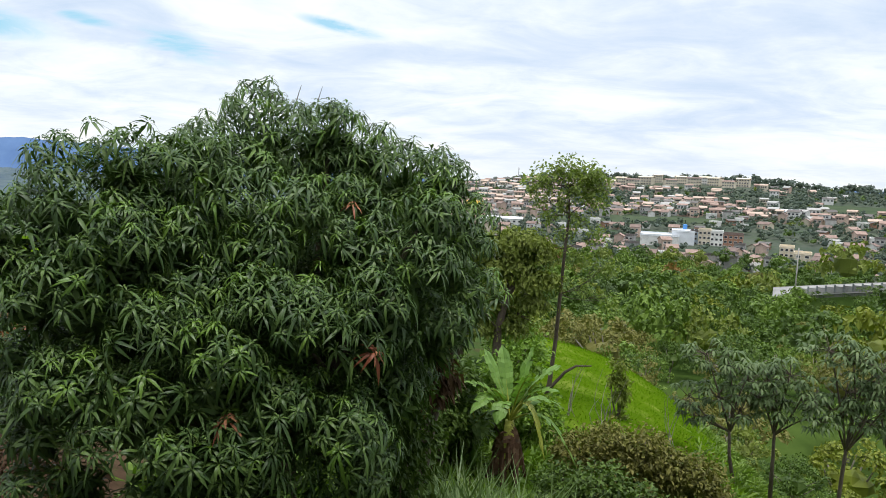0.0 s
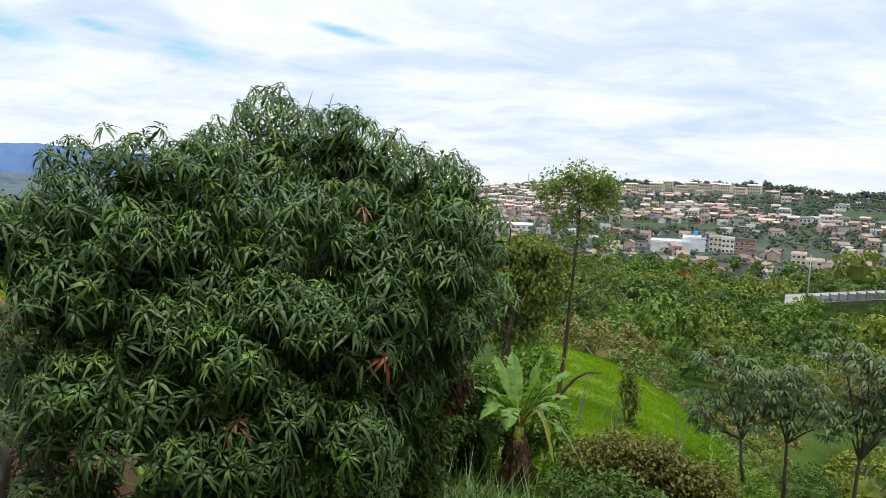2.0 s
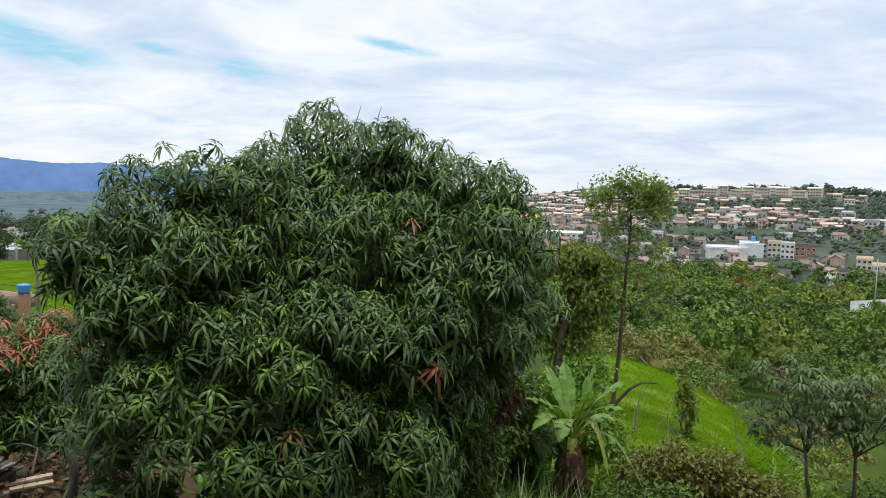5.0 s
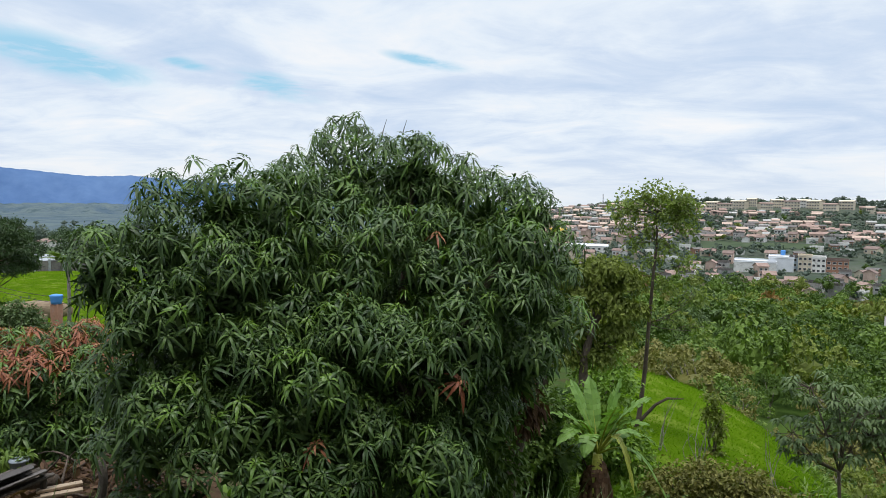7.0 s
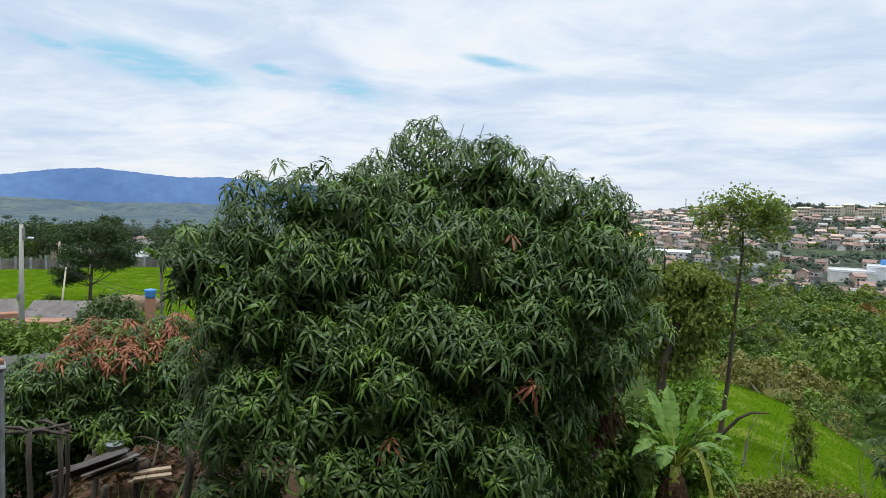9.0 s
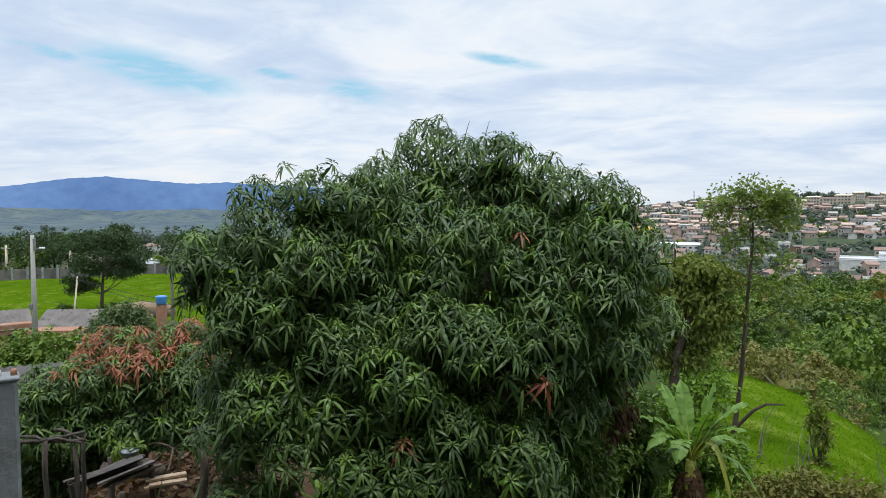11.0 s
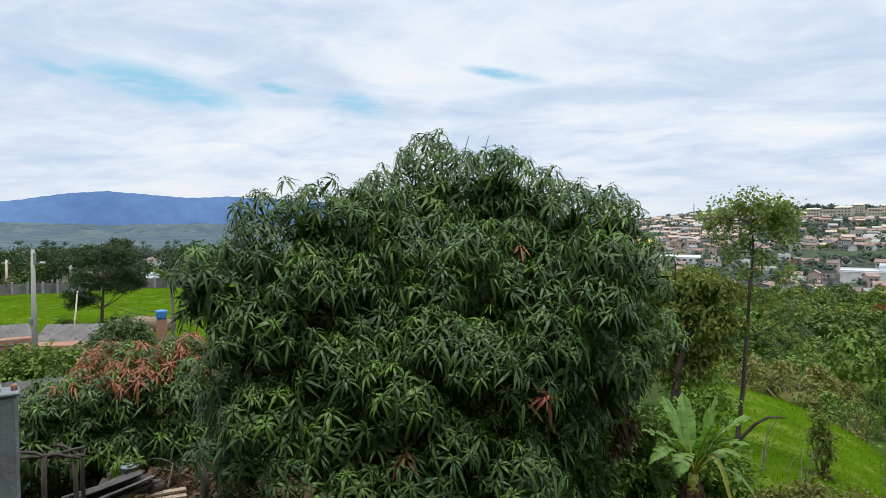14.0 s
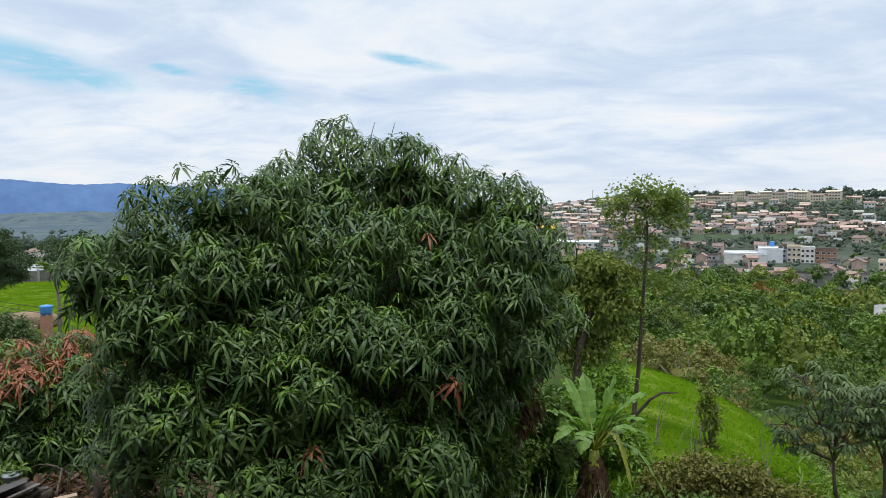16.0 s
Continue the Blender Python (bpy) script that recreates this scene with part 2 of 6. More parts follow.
ASPHALT = surface("pale_concrete_road", (0.20, 0.19, 0.18), (0.32, 0.31, 0.29), 0.2, 0.9, 0.1)

WATER = bpy.data.materials.new("pond_water")
WATER.use_nodes = True
n = Nodes(WATER.node_tree)
ripple = n.add("ShaderNodeBump", {"Strength": 0.1, "Height": n.noise(n.add("ShaderNodeTexCoord").outputs["Object"], 0.7)}).outputs[0]
n.add("ShaderNodeOutputMaterial", {0: n.add("ShaderNodeBsdfPrincipled", {"Base Color": (0.20, 0.22, 0.22, 1), "Roughness": 0.06, "Normal": ripple, "Specular IOR Level": 1.0}).outputs[0]})


# ---- building helpers ----
rng = np.random.default_rng(7)


def unit(v):
    v = np.asarray(v, float)
    return v / np.maximum(np.linalg.norm(v, axis=-1, keepdims=True), 1e-9)


def make_mesh(name, verts, faces, mats, smooth=False, slots=None):
    """A mesh from an array of corners and a list of face arrays (all triangles or all quads in each)."""
    me = bpy.data.meshes.new(name)
    verts = np.asarray(verts, np.float32)
    faces = [np.asarray(f, np.int32) for f in faces if len(f)]
    me.vertices.add(len(verts))
    me.vertices.foreach_set("co", verts.ravel())
    sizes = np.concatenate([np.full(len(f), f.shape[1], np.int32) for f in faces])
    loops = np.concatenate([f.ravel() for f in faces])
    me.loops.add(len(loops))
    me.loops.foreach_set("vertex_index", loops)
    me.polygons.add(len(sizes))
    me.polygons.foreach_set("loop_start", np.concatenate([[0], np.cumsum(sizes)[:-1]]).astype(np.int32))
    if slots is not None:
        me.polygons.foreach_set("material_index", np.asarray(slots, np.int32))
    me.polygons.foreach_set("use_smooth", np.full(len(sizes), bool(smooth)))
    me.update(calc_edges=True)
    for m in mats if isinstance(mats, (list, tuple)) else [mats]:
        me.materials.append(m)
    return me


class Shape:
    """Gathers boxes, tubes and sheets into one mesh."""

    def __init__(self):
        self.verts, self.quads, self.tris, self.count = [], [], [], 0

    def put(self, verts, quads=(), tris=()):
        self.verts.append(np.asarray(verts, float))
        if len(quads):
            self.quads.append(np.asarray(quads) + self.count)
        if len(tris):
            self.tris.append(np.asarray(tris) + self.count)
        self.count += len(verts)
        return self

    def box(self, mid, size, turn=None, bevel=0.0):
        """A box; bevel cuts its upright and level edges."""
        x, y, z = (s / 2 for s in size)
        b = min(bevel, x * 0.9, y * 0.9, z * 0.9)
        if b <= 0:
            v = np.array([(i, j, k) for k in (-z, z) for i, j in ((-x, -y), (x, -y), (x, y), (-x, y))])
            q = [(0, 3, 2, 1), (4, 5, 6, 7), (0, 1, 5, 4), (1, 2, 6, 5), (2, 3, 7, 6), (3, 0, 4, 7)]
        else:
            rings = []
            for k, c in ((-z, b), (-z + b, 0), (z - b, 0), (z, b)):
                xx, yy = x - c, y - c
                e = b if c == 0 else b * 0.4
                rings += [(-xx + e, -yy, k), (xx - e, -yy, k), (xx, -yy + e, k), (xx, yy - e, k), (xx - e, yy, k), (-xx + e, yy, k), (-xx, yy - e, k), (-xx, -yy + e, k)]
            v = np.array(rings)
            q = [(r * 8 + i, r * 8 + (i + 1) % 8, r * 8 + 8 + (i + 1) % 8, r * 8 + 8 + i) for r in range(3) for i in range(8)]
            for o, flip in ((0, True), (24, False)):
                fan = [(0, 1, 2, 3), (0, 3, 4, 7), (7, 4, 5, 6)]
                q += [tuple(o + i for i in (reversed(f) if flip else f)) for f in fan]
        if turn is not None:
            v = v @ np.array(turn.to_3x3()).T
        return self.put(v + np.asarray(mid, float), q)

    def tube(self, path, radii, sides=8, lumps=0.0):
        """A round, tapering limb along a path."""
        path, radii = np.asarray(path, float), np.broadcast_to(np.asarray(radii, float), (len(path),))
        along = unit(np.gradient(path, axis=0))
        ref = np.array([1.0, 0, 0]) if abs(along[0, 0]) < 0.8 else np.array([0, 1.0, 0])
        a = unit(np.cross(along, ref))
        b = np.cross(along, a)
        t = np.linspace(0, 2 * np.pi, sides, endpoint=False)
        r = radii[:, None] * (1 + lumps * rng.uniform(-1, 1, (len(path), sides)))
        v = path[:, None] + r[..., None] * (np.cos(t)[None, :, None] * a[:, None] + np.sin(t)[None, :, None] * b[:, None])
        q = [(k * sides + i, k * sides + (i + 1) % sides, (k + 1) * sides + (i + 1) % sides, (k + 1) * sides + i) for k in range(len(path) - 1) for i in range(sides)]
        v = np.concatenate([v.reshape(-1, 3), path[:1], path[-1:]])
        m, last = len(v) - 2, (len(path) - 1) * sides
        tris = [(m, (i + 1) % sides, i) for i in range(sides)] + [(m + 1, last + i, last + (i + 1) % sides) for i in range(sides)]
        return self.put(v, q, tris)

    def mesh(self, name, mat, smooth=False):
        faces = [np.concatenate(f) for f in (self.quads, self.tris) if f]
        return make_mesh(name, np.concatenate(self.verts), faces, mat, smooth)


def part(name, shape, mat, parent, label="", smooth=False, kind=""):
    """Links a shape or a mesh as one mesh object under a thing or a part."""
    me = shape.mesh(name, mat, smooth) if isinstance(shape, Shape) else shape
    ob = new(name, me)
    ob.parent = parent
    return tagged(ob, label, kind=kind)


def thing(name, label, category, at=(0, 0, 0), group="", kind="", turn=0.0):
    ob = new(name)
    ob.matrix_basis = pose(*at, 0, 0, turn)
    ob.empty_display_size = 0.2
    return tagged(ob, label, category, group, kind)


# leaf outlines: corners as (along, across, fold), then the faces
LANCE = (np.array([(0, -.08, 0), (0, 0, 0), (0, .08, 0), (.22, -.75, .2), (.22, 0, 0), (.22, .75, .2), (.5, -1, .25), (.5, 0, 0), (.5, 1, .25),
                   (.78, -.62, .15), (.78, 0, 0), (.78, .62, .15), (1, 0, 0)], float),
         [(0, 1, 4, 3), (1, 2, 5, 4), (3, 4, 7, 6), (4, 5, 8, 7), (6, 7, 10, 9), (7, 8, 11, 10)], [(9, 10, 12), (10, 11, 12)])
SPEAR = (np.array([(0, 0, 0), (.35, -1, .22), (.35, 0, 0), (.35, 1, .22), (.75, -.65, .15), (.75, 0, 0), (.75, .65, .15), (1, 0, 0)], float),
         [(1, 2, 5, 4), (2, 3, 6, 5)], [(0, 2, 1), (0, 3, 2), (4, 5, 7), (5, 6, 7)])
DIAMOND = (np.array([(0, 0, 0), (.45, -1, .3), (1, 0, 0), (.45, 1, .3)], float), [], [(0, 2, 1), (0, 3, 2)])
BLADE = (np.array([(0, -1, 0), (0, 1, 0), (.5, -.8, 0), (.5, .8, 0), (1, 0, 0)], float), [(0, 1, 3, 2)], [(2, 3, 4)])


def leaf_arrays(outline, base, ahead, up, length, width, droop):
    """Corners and faces of many leaves at once: from base, ahead, with the upper side towards up, sagging by droop."""
    form, quads, tris = outline
    base, ahead = np.asarray(base, float), unit(ahead)
    side = unit(np.cross(ahead, np.broadcast_to(up, base.shape)))
    top = np.cross(side, ahead)
    length, width, droop = (np.broadcast_to(np.asarray(v, float), (len(base),))[:, None, None] for v in (length, width, droop))
    u, v, w = (form[None, :, k, None] for k in range(3))
    pts = base[:, None] + ahead[:, None] * length * u + side[:, None] * width * v + top[:, None] * width * w
    pts[..., 2:] -= droop * length * u ** 2
    step = (np.arange(len(base)) * len(form))[:, None, None]
    faces = [(np.array(f)[None] + step).reshape(-1, len(f[0])) for f in (quads, tris) if len(f)]
    return pts.reshape(-1, 3), faces


def join_arrays(groups):
    """Several (corners, faces) as one."""
    verts, by_size, count = [], {}, 0
    for v, faces in groups:
        verts.append(v)
        for f in faces:
            by_size.setdefault(f.shape[1], []).append(f + count)
        count += len(v)
    return np.concatenate(verts), [np.concatenate(f) for f in by_size.values()]


def ball_points(count):
    return unit(rng.normal(size=(count, 3)))


def smooth_step(lo, hi, x):
    t = np.clip((x - lo) / (hi - lo), 0, 1)
    return t * t * (3 - 2 * t)


def wave(x, y, size):
    """A slow, uneven rise and fall between about -1 and 1."""
    x, y = x / size, y / size
    return (np.sin(x * 1.3 + 1.7 * np.sin(y * 0.7)) + np.sin(y * 1.1 + 1.3 * np.sin(x * 0.9 + 2)) + 0.5 * np.sin(2.3 * x + 1.9 * y)) / 2.5


# ---- ground ----
RIGHT_R = [0, 8, 12, 17, 28, 34, 50, 90, 180, 300, 420, 500, 650, 800, 880, 1050, 1500, 5000]
RIGHT_Z = [-4.6, -4.8, -5.1, -5.1, -6.06, -9.0, -16, -23, -31, -40, -33, -24, -10, 2, 8, -20, -60, -70]
LEFT_R = [0, 8, 12, 25, 55, 65, 115, 170, 300, 700, 1500, 3000, 5000]
LEFT_Z = [-4.6, -4.6, -4.8, -8, -11.2, -11.5, -10.5, -11.6, -20, -40, -45, -50, -60]


def ground_height(x, y):
    x, y = np.asarray(x, float), np.asarray(y, float)
    r, turn = np.hypot(x, y), np.degrees(np.arctan2(x, y))
    right = smooth_step(-14, -2, turn) * (1 - smooth_step(80, 170, turn))
    z = right * np.interp(r, RIGHT_R, RIGHT_Z) + (1 - right) * np.interp(r, LEFT_R, LEFT_Z)
    # the bank falls away beside the terrace
    s = (x - 6.54) * 0.99 - (y - 15) * 0.137
    z = z - right * 2.06 * np.logaddexp(0, s / 2) * (1 - smooth_step(30, 60, r))
    z = z + 1.2 * np.exp(-((x + 5.5) ** 2 + (y - 7.7) ** 2) / 4.0)
    pad = smooth_step(25.5, 27, turn) * (1 - smooth_step(37, 39, turn)) * smooth_step(146, 157, r) * (1 - smooth_step(177, 190, r))
    z = z * (1 - pad) + pad * (-22.0 + 0.5 * (turn - 27))
    ridge = right * smooth_step(600, 820, r) * (1 - smooth_step(1000, 1400, r))
    z = z + ridge * (np.interp(turn, [-5, 2, 9, 15, 24, 30, 40], [-12, -8, 2, 6, 4, -2, -6]) + 2.5 * wave(x, y, 60))
    z = z + 0.12 * wave(x, y, 3.0) * smooth_step(5, 15, r) + 1.5 * wave(x, y, 40) * smooth_step(80, 200, r) * (1 - right * 0.5)
    return z + (1 - right) * 10 * wave(x, y, 350) * smooth_step(400, 1200, r)


def build_ground():
    turns = np.radians(np.concatenate([np.arange(-70, 50, 0.8), np.arange(50, 290, 6.0)]))
    rings = np.concatenate([[0.02, 0.5], np.geomspace(2, 60, 70), np.geomspace(62, 4950, 110)])
    t, r = np.meshgrid(turns, rings)
    x, y = r * np.sin(t), r * np.cos(t)
    z = ground_height(x, y)
    w = len(turns)
    k = np.arange(len(rings) - 1)[:, None] * w
    i = np.arange(w)[None]
    j = (i + 1) % w
    quads = np.stack([k + i, k + j, k + w + j, k + w + i], -1)
    q = quads.reshape(-1, 4)
    mx, my = x.ravel()[q].mean(1), y.ravel()[q].mean(1)
    mr, mt = np.hypot(mx, my), np.degrees(np.arctan2(mx, my))
    slot = np.full(len(q), 0)
    right = mt > -8
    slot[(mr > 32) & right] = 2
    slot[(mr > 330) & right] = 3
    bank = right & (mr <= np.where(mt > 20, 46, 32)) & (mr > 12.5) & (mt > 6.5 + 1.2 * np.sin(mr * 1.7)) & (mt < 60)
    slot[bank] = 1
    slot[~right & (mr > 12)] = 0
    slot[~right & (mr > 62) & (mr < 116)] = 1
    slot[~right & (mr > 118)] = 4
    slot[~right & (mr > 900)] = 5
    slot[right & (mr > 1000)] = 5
    # yard soil, its dark tone carried outward to stand for the young mango's shade
    slot[(mr < 15) & (mt > -60) & (mt < -25)] = 6
    me = make_mesh("ground", np.stack([x, y, z], -1).reshape(-1, 3), [q], [UNDER, GREEN, WOODS, SUBURB, MEADOW, HAZE_PLAIN, SOIL], True, slot)
    return tagged(new("ground", me), "hillside ground of grass, soil and woods falling to a valley", "ground", kind="structure")


build_ground()


def on_ground(x, y):
    return float(ground_height(x, y))


def polar(turn, r):
    return r * math.sin(radians(turn)), r * math.cos(radians(turn))


def build_mountains():
    """A long blue ridge behind the plain, and a lower one before it; haze is painted into their colours."""
    for name, far, tops, foot, label in (("backdrop_ridge", 4400, [(-75, 60), (-62, 75), (-54, 95), (-50, 80), (-47.1, 90), (-45.4, 115), (-43.6, 141), (-42.5, 150), (-40.5, 166), (-38.3, 150), (-35.9, 135), (-34.0, 128), (-31.6, 141), (-28.6, 126), (-22, 100), (-15, 70), (-5, 40), (5, 12), (15, 0), (30, 50), (40, 60), (46, 20)], -70, "long mountain ridge beyond the plain, coloured haze-blue"),
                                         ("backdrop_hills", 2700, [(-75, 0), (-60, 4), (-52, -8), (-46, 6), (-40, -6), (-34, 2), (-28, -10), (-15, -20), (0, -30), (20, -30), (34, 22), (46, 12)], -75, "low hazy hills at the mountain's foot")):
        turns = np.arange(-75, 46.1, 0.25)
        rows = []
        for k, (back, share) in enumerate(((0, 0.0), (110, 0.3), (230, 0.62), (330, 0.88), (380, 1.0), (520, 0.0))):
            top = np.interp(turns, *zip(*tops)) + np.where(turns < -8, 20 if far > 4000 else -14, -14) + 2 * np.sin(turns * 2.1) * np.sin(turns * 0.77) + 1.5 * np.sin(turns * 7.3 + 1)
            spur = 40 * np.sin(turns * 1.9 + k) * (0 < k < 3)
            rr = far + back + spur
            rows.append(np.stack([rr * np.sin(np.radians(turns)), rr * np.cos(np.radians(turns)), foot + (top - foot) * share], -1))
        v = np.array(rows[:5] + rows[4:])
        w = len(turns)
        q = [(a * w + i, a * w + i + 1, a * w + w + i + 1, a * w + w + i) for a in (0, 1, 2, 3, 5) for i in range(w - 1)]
        tagged(new(name, make_mesh(name, v.reshape(-1, 3), [q], HAZE_RIDGE if far > 4000 else HAZE_PLAIN, True)), label, "mountain", kind="structure")


build_mountains()


# ---- mango trees ----
def whorl_arrays(count, length, spread=1.0, outline=LANCE):
    """One rosette of hanging leaves round a shoot that points up (z)."""
    k = np.arange(count)
    phi = k * 2.39996 + rng.uniform(-0.3, 0.3, count)
    level = k / (count - 1)
    tilt = np.radians(36 + 60 * level + rng.uniform(-12, 12, count)) * spread
    ahead = np.stack([np.sin(tilt) * np.cos(phi), np.sin(tilt) * np.sin(phi), np.cos(tilt)], -1)
    base = np.stack([np.zeros(count), np.zeros(count), -0.22 * length * level], -1) + ahead * 0.012
    size = length * rng.uniform(0.75, 1.15, count) * (0.7 + 0.45 * level)
    up = np.tile((0, 0, 1.0), (count, 1)) + rng.normal(0, 0.22, (count, 3))
    return leaf_arrays(outline, base, ahead, up, size, size * rng.uniform(0.080, 0.102, count), rng.uniform(0.6, 1.15, count))


def place_arrays(arrays, mats):
    """Copies of (corners, faces) under many 4 x 4 matrices, as one."""
    v, faces = arrays
    h = np.concatenate([v, np.ones((len(v), 1))], 1)
    verts = np.einsum("nij,vj->nvi", mats[:, :3], h).reshape(-1, 3)
    step = (np.arange(len(mats)) * len(v))[:, None, None]
    return verts, [(f[None] + step).reshape(-1, f.shape[1]) for f in faces]


def shoot_matrix(at, axis, size, spin):
    q = Vector((0, 0, 1)).rotation_difference(Vector(axis))
    return Matrix.Translation(at) @ q.to_matrix().to_4x4() @ Matrix.Rotation(spin, 4, "Z") @ Matrix.Scale(size, 4)


def shoots_on(lobes, spacing, tries, keep=0.9, low=-0.4):
    """Places and directions of shoots spread over the outside of overlapping lobes."""
    lobes = np.array(lobes, float)
    pick = rng.choice(len(lobes), tries, p=lobes[:, 3] ** 2 / (lobes[:, 3] ** 2).sum())
    d = ball_points(tries)
    ok = d[:, 2] > low
    d, pick = d[ok], pick[ok]
    p = lobes[pick, :3] + d * lobes[pick, 3:4] * rng.uniform(0.86, 1.08, (len(d), 1))
    inside = (np.linalg.norm(p[:, None] - lobes[None, :, :3], axis=-1) < lobes[None, :, 3] * keep).sum(1)
    own = np.linalg.norm(p - lobes[pick, :3], axis=-1) < lobes[pick, 3] * keep
    ok = (inside - own) <= 0
    p, d = p[ok], d[ok]
    chosen = []
    taken = {}
    cells = np.floor(p / spacing).astype(int)
    for k in range(len(p)):
        i, j, l = cells[k]
        near = [q for a in (i - 1, i, i + 1) for b in (j - 1, j, j + 1) for c in (l - 1, l, l + 1) for q in taken.get((a, b, c), ())]
        if all(((p[q] - p[k]) ** 2).sum() > spacing ** 2 for q in near):
            taken.setdefault((i, j, l), []).append(k)
            chosen.append(k)
    return p[chosen], d[chosen]


def limb(shape, a, b, r0, r1, sag=0.1, steps=6, sides=7):
    a, b = np.asarray(a, float), np.asarray(b, float)
    t = np.linspace(0, 1, steps)[:, None]
    bend = rng.normal(0, sag, 3) * np.linalg.norm(b - a) * 0.4
    shape.tube(a + (b - a) * t + np.sin(t * np.pi) * bend, np.linspace(r0, r1, steps), sides, 0.08)


def mango_tree(name, label, foot, fork, lobes, leaf, spacing, tries, parts, red, young, front, dome=0.36):
    """A mango: trunk, limbs to the lobes, and rosettes of long hanging leaves. parts: how many rosettes are pieces of their own."""
    tree = thing(name, label, "tree", foot)
    inv = Matrix.Translation(-Vector(foot))
    lobes = np.array(lobes, float)
    lobes[:, 3] = np.maximum(lobes[:, 3] - 0.28, 0.06)
    trunk = Shape()
    limb(trunk, (0, 0, -0.2), np.subtract(fork, foot), 0.24 * (dome / 0.36) ** 3, 0.17 * (dome / 0.36) ** 3, 0.1, 8, 12)
    part("trunk", trunk, BARK, tree, smooth=True)
    for lobe in lobes[:: max(1, len(lobes) // 12)]:
        s = Shape()
        limb(s, np.subtract(fork, foot), lobe[:3] - foot, 0.09 * (dome / 0.36) ** 3, 0.02, 0.25, 8)
        part("limb", s, BARK, tree, smooth=True)
    # each limb ends in domes of shoots, with shade between them
    c, _ = shoots_on(lobes, dome * 1.16, 14000, 0.8, -0.6)
    domes = np.column_stack([c - (c - c.mean(0)) * 0.02, rng.uniform(0.75, 1.15, len(c)) * dome])
    tips = lobes[lobes[:, 3] < 0.13]
    if len(tips):
        domes = np.vstack([domes, tips + (0, 0, 0.16, 0.23)])
    p, d = shoots_on(domes, spacing, tries, 0.85, 0.0)
    p = p + d * np.where(rng.uniform(0, 1, len(p)) < 0.15, rng.uniform(0.02, 0.16, len(p)), 0)[:, None]
    axis = unit(d * (0.55, 0.55, 0.3) + (0, 0, 0.85) + rng.normal(0, 0.14, d.shape))
    forms = [whorl_arrays(c, leaf) for c in (14, 16, 18, 20, 17, 15, 19, 13)]
    lean = [whorl_arrays(c, leaf, 1.0, SPEAR) for c in (14, 16, 18, 17)]
    spin, size = rng.uniform(0, 6.28, len(p)), rng.uniform(0.75, 1.25, len(p))
    kind, dice = rng.integers(0, len(forms), len(p)), rng.uniform(0, 1, len(p))
    height = (p[:, 2] - p[:, 2].min()) / np.ptp(p[:, 2])
    tint = np.where(dice < red(p, height), 2, np.where(dice > 1 - young(p, height), 1, 0))
    mats = (MANGO, MANGO_YOUNG, MANGO_RED)
    meshes = {}
    order = np.argsort(np.linalg.norm(p - np.array(front), axis=1))
    near = set(order[:parts].tolist())
    rest = {0: [], 1: [], 2: []}
    for k in range(len(p)):
        m = inv @ shoot_matrix(p[k], axis[k], size[k] * (1.0, 0.9, 0.95)[int(tint[k])], spin[k])
        if k in near:
            key = (int(kind[k]), int(tint[k]))
            if key not in meshes:
                meshes[key] = make_mesh("leaf_rosette", *forms[key[0]], mats[key[1]], True)
            ob = part("leaf_rosette", meshes[key], None, tree)
            ob.matrix_basis = m
        else:
            rest[int(tint[k])].append((int(kind[k]) % len(lean), np.array(m)))
    # leaves deeper in the crown
    inner = [(int(rng.integers(len(lean))), np.array(inv @ shoot_matrix(l[:3] + q * l[3] * s, unit(q + (0, 0, 0.6)), rng.uniform(1.2, 1.7), rng.uniform(0, 6.28))))
             for l in lobes for s, c in ((0.9, 20), (0.5, 10), (0.2, 3)) for q in ball_points(int(c * (l[3] / 0.65) ** 2) + 4)]
    rest[0] += inner
    for tone, items in rest.items():
        if items:
            groups = [place_arrays(lean[f], np.array([m for g, m in items if g == f])) for f in range(len(lean)) if any(g == f for g, m in items)]
            part("crown", make_mesh("crown", *join_arrays(groups), mats[tone], True), None, tree, kind="stuff")
    # bare flower stalks at the top
    top = p[np.argsort(-p[:, 2])[:60]]
    for k in rng.choice(len(top), 5, replace=False):
        s = Shape()
        a = top[k] - foot
        s.tube([a, a + (0.02, 0.01, 0.08), a + (0.05, 0.0, 0.17)], [0.006, 0.004, 0.002], 5)
        part("twig", s, BARK, tree)
    return tree


MANGO_LOBES = [
    (-1.48, 8.07, 0.2, 0.60), (-2.00, 7.64, 0.22, 0.73), (-2.28, 7.04, 0.03, 0.62), (-0.82, 7.76, -0.08, 0.66), (-0.20, 7.60, -0.3, 0.50),
    (-3.06, 6.52, -0.13, 0.42), (-3.44, 6.10, -0.44, 0.60), (-3.82, 5.77, -0.70, 0.50), (-2.55, 6.30, -0.60, 0.62), (-1.69, 6.59, -0.58, 0.68),
    (-0.92, 6.84, -0.62, 0.64), (0.0, 6.95, -0.73, 0.56), (0.30, 7.05, -1.2, 0.48), (-3.00, 5.76, -1.17, 0.62), (-2.08, 5.73, -1.41, 0.62),
    (-1.27, 5.86, -1.37, 0.60), (-0.60, 6.27, -1.40, 0.60), (-3.12, 5.47, -1.90, 0.55), (-2.37, 5.41, -2.07, 0.56), (-1.59, 5.58, -2.14, 0.58)]
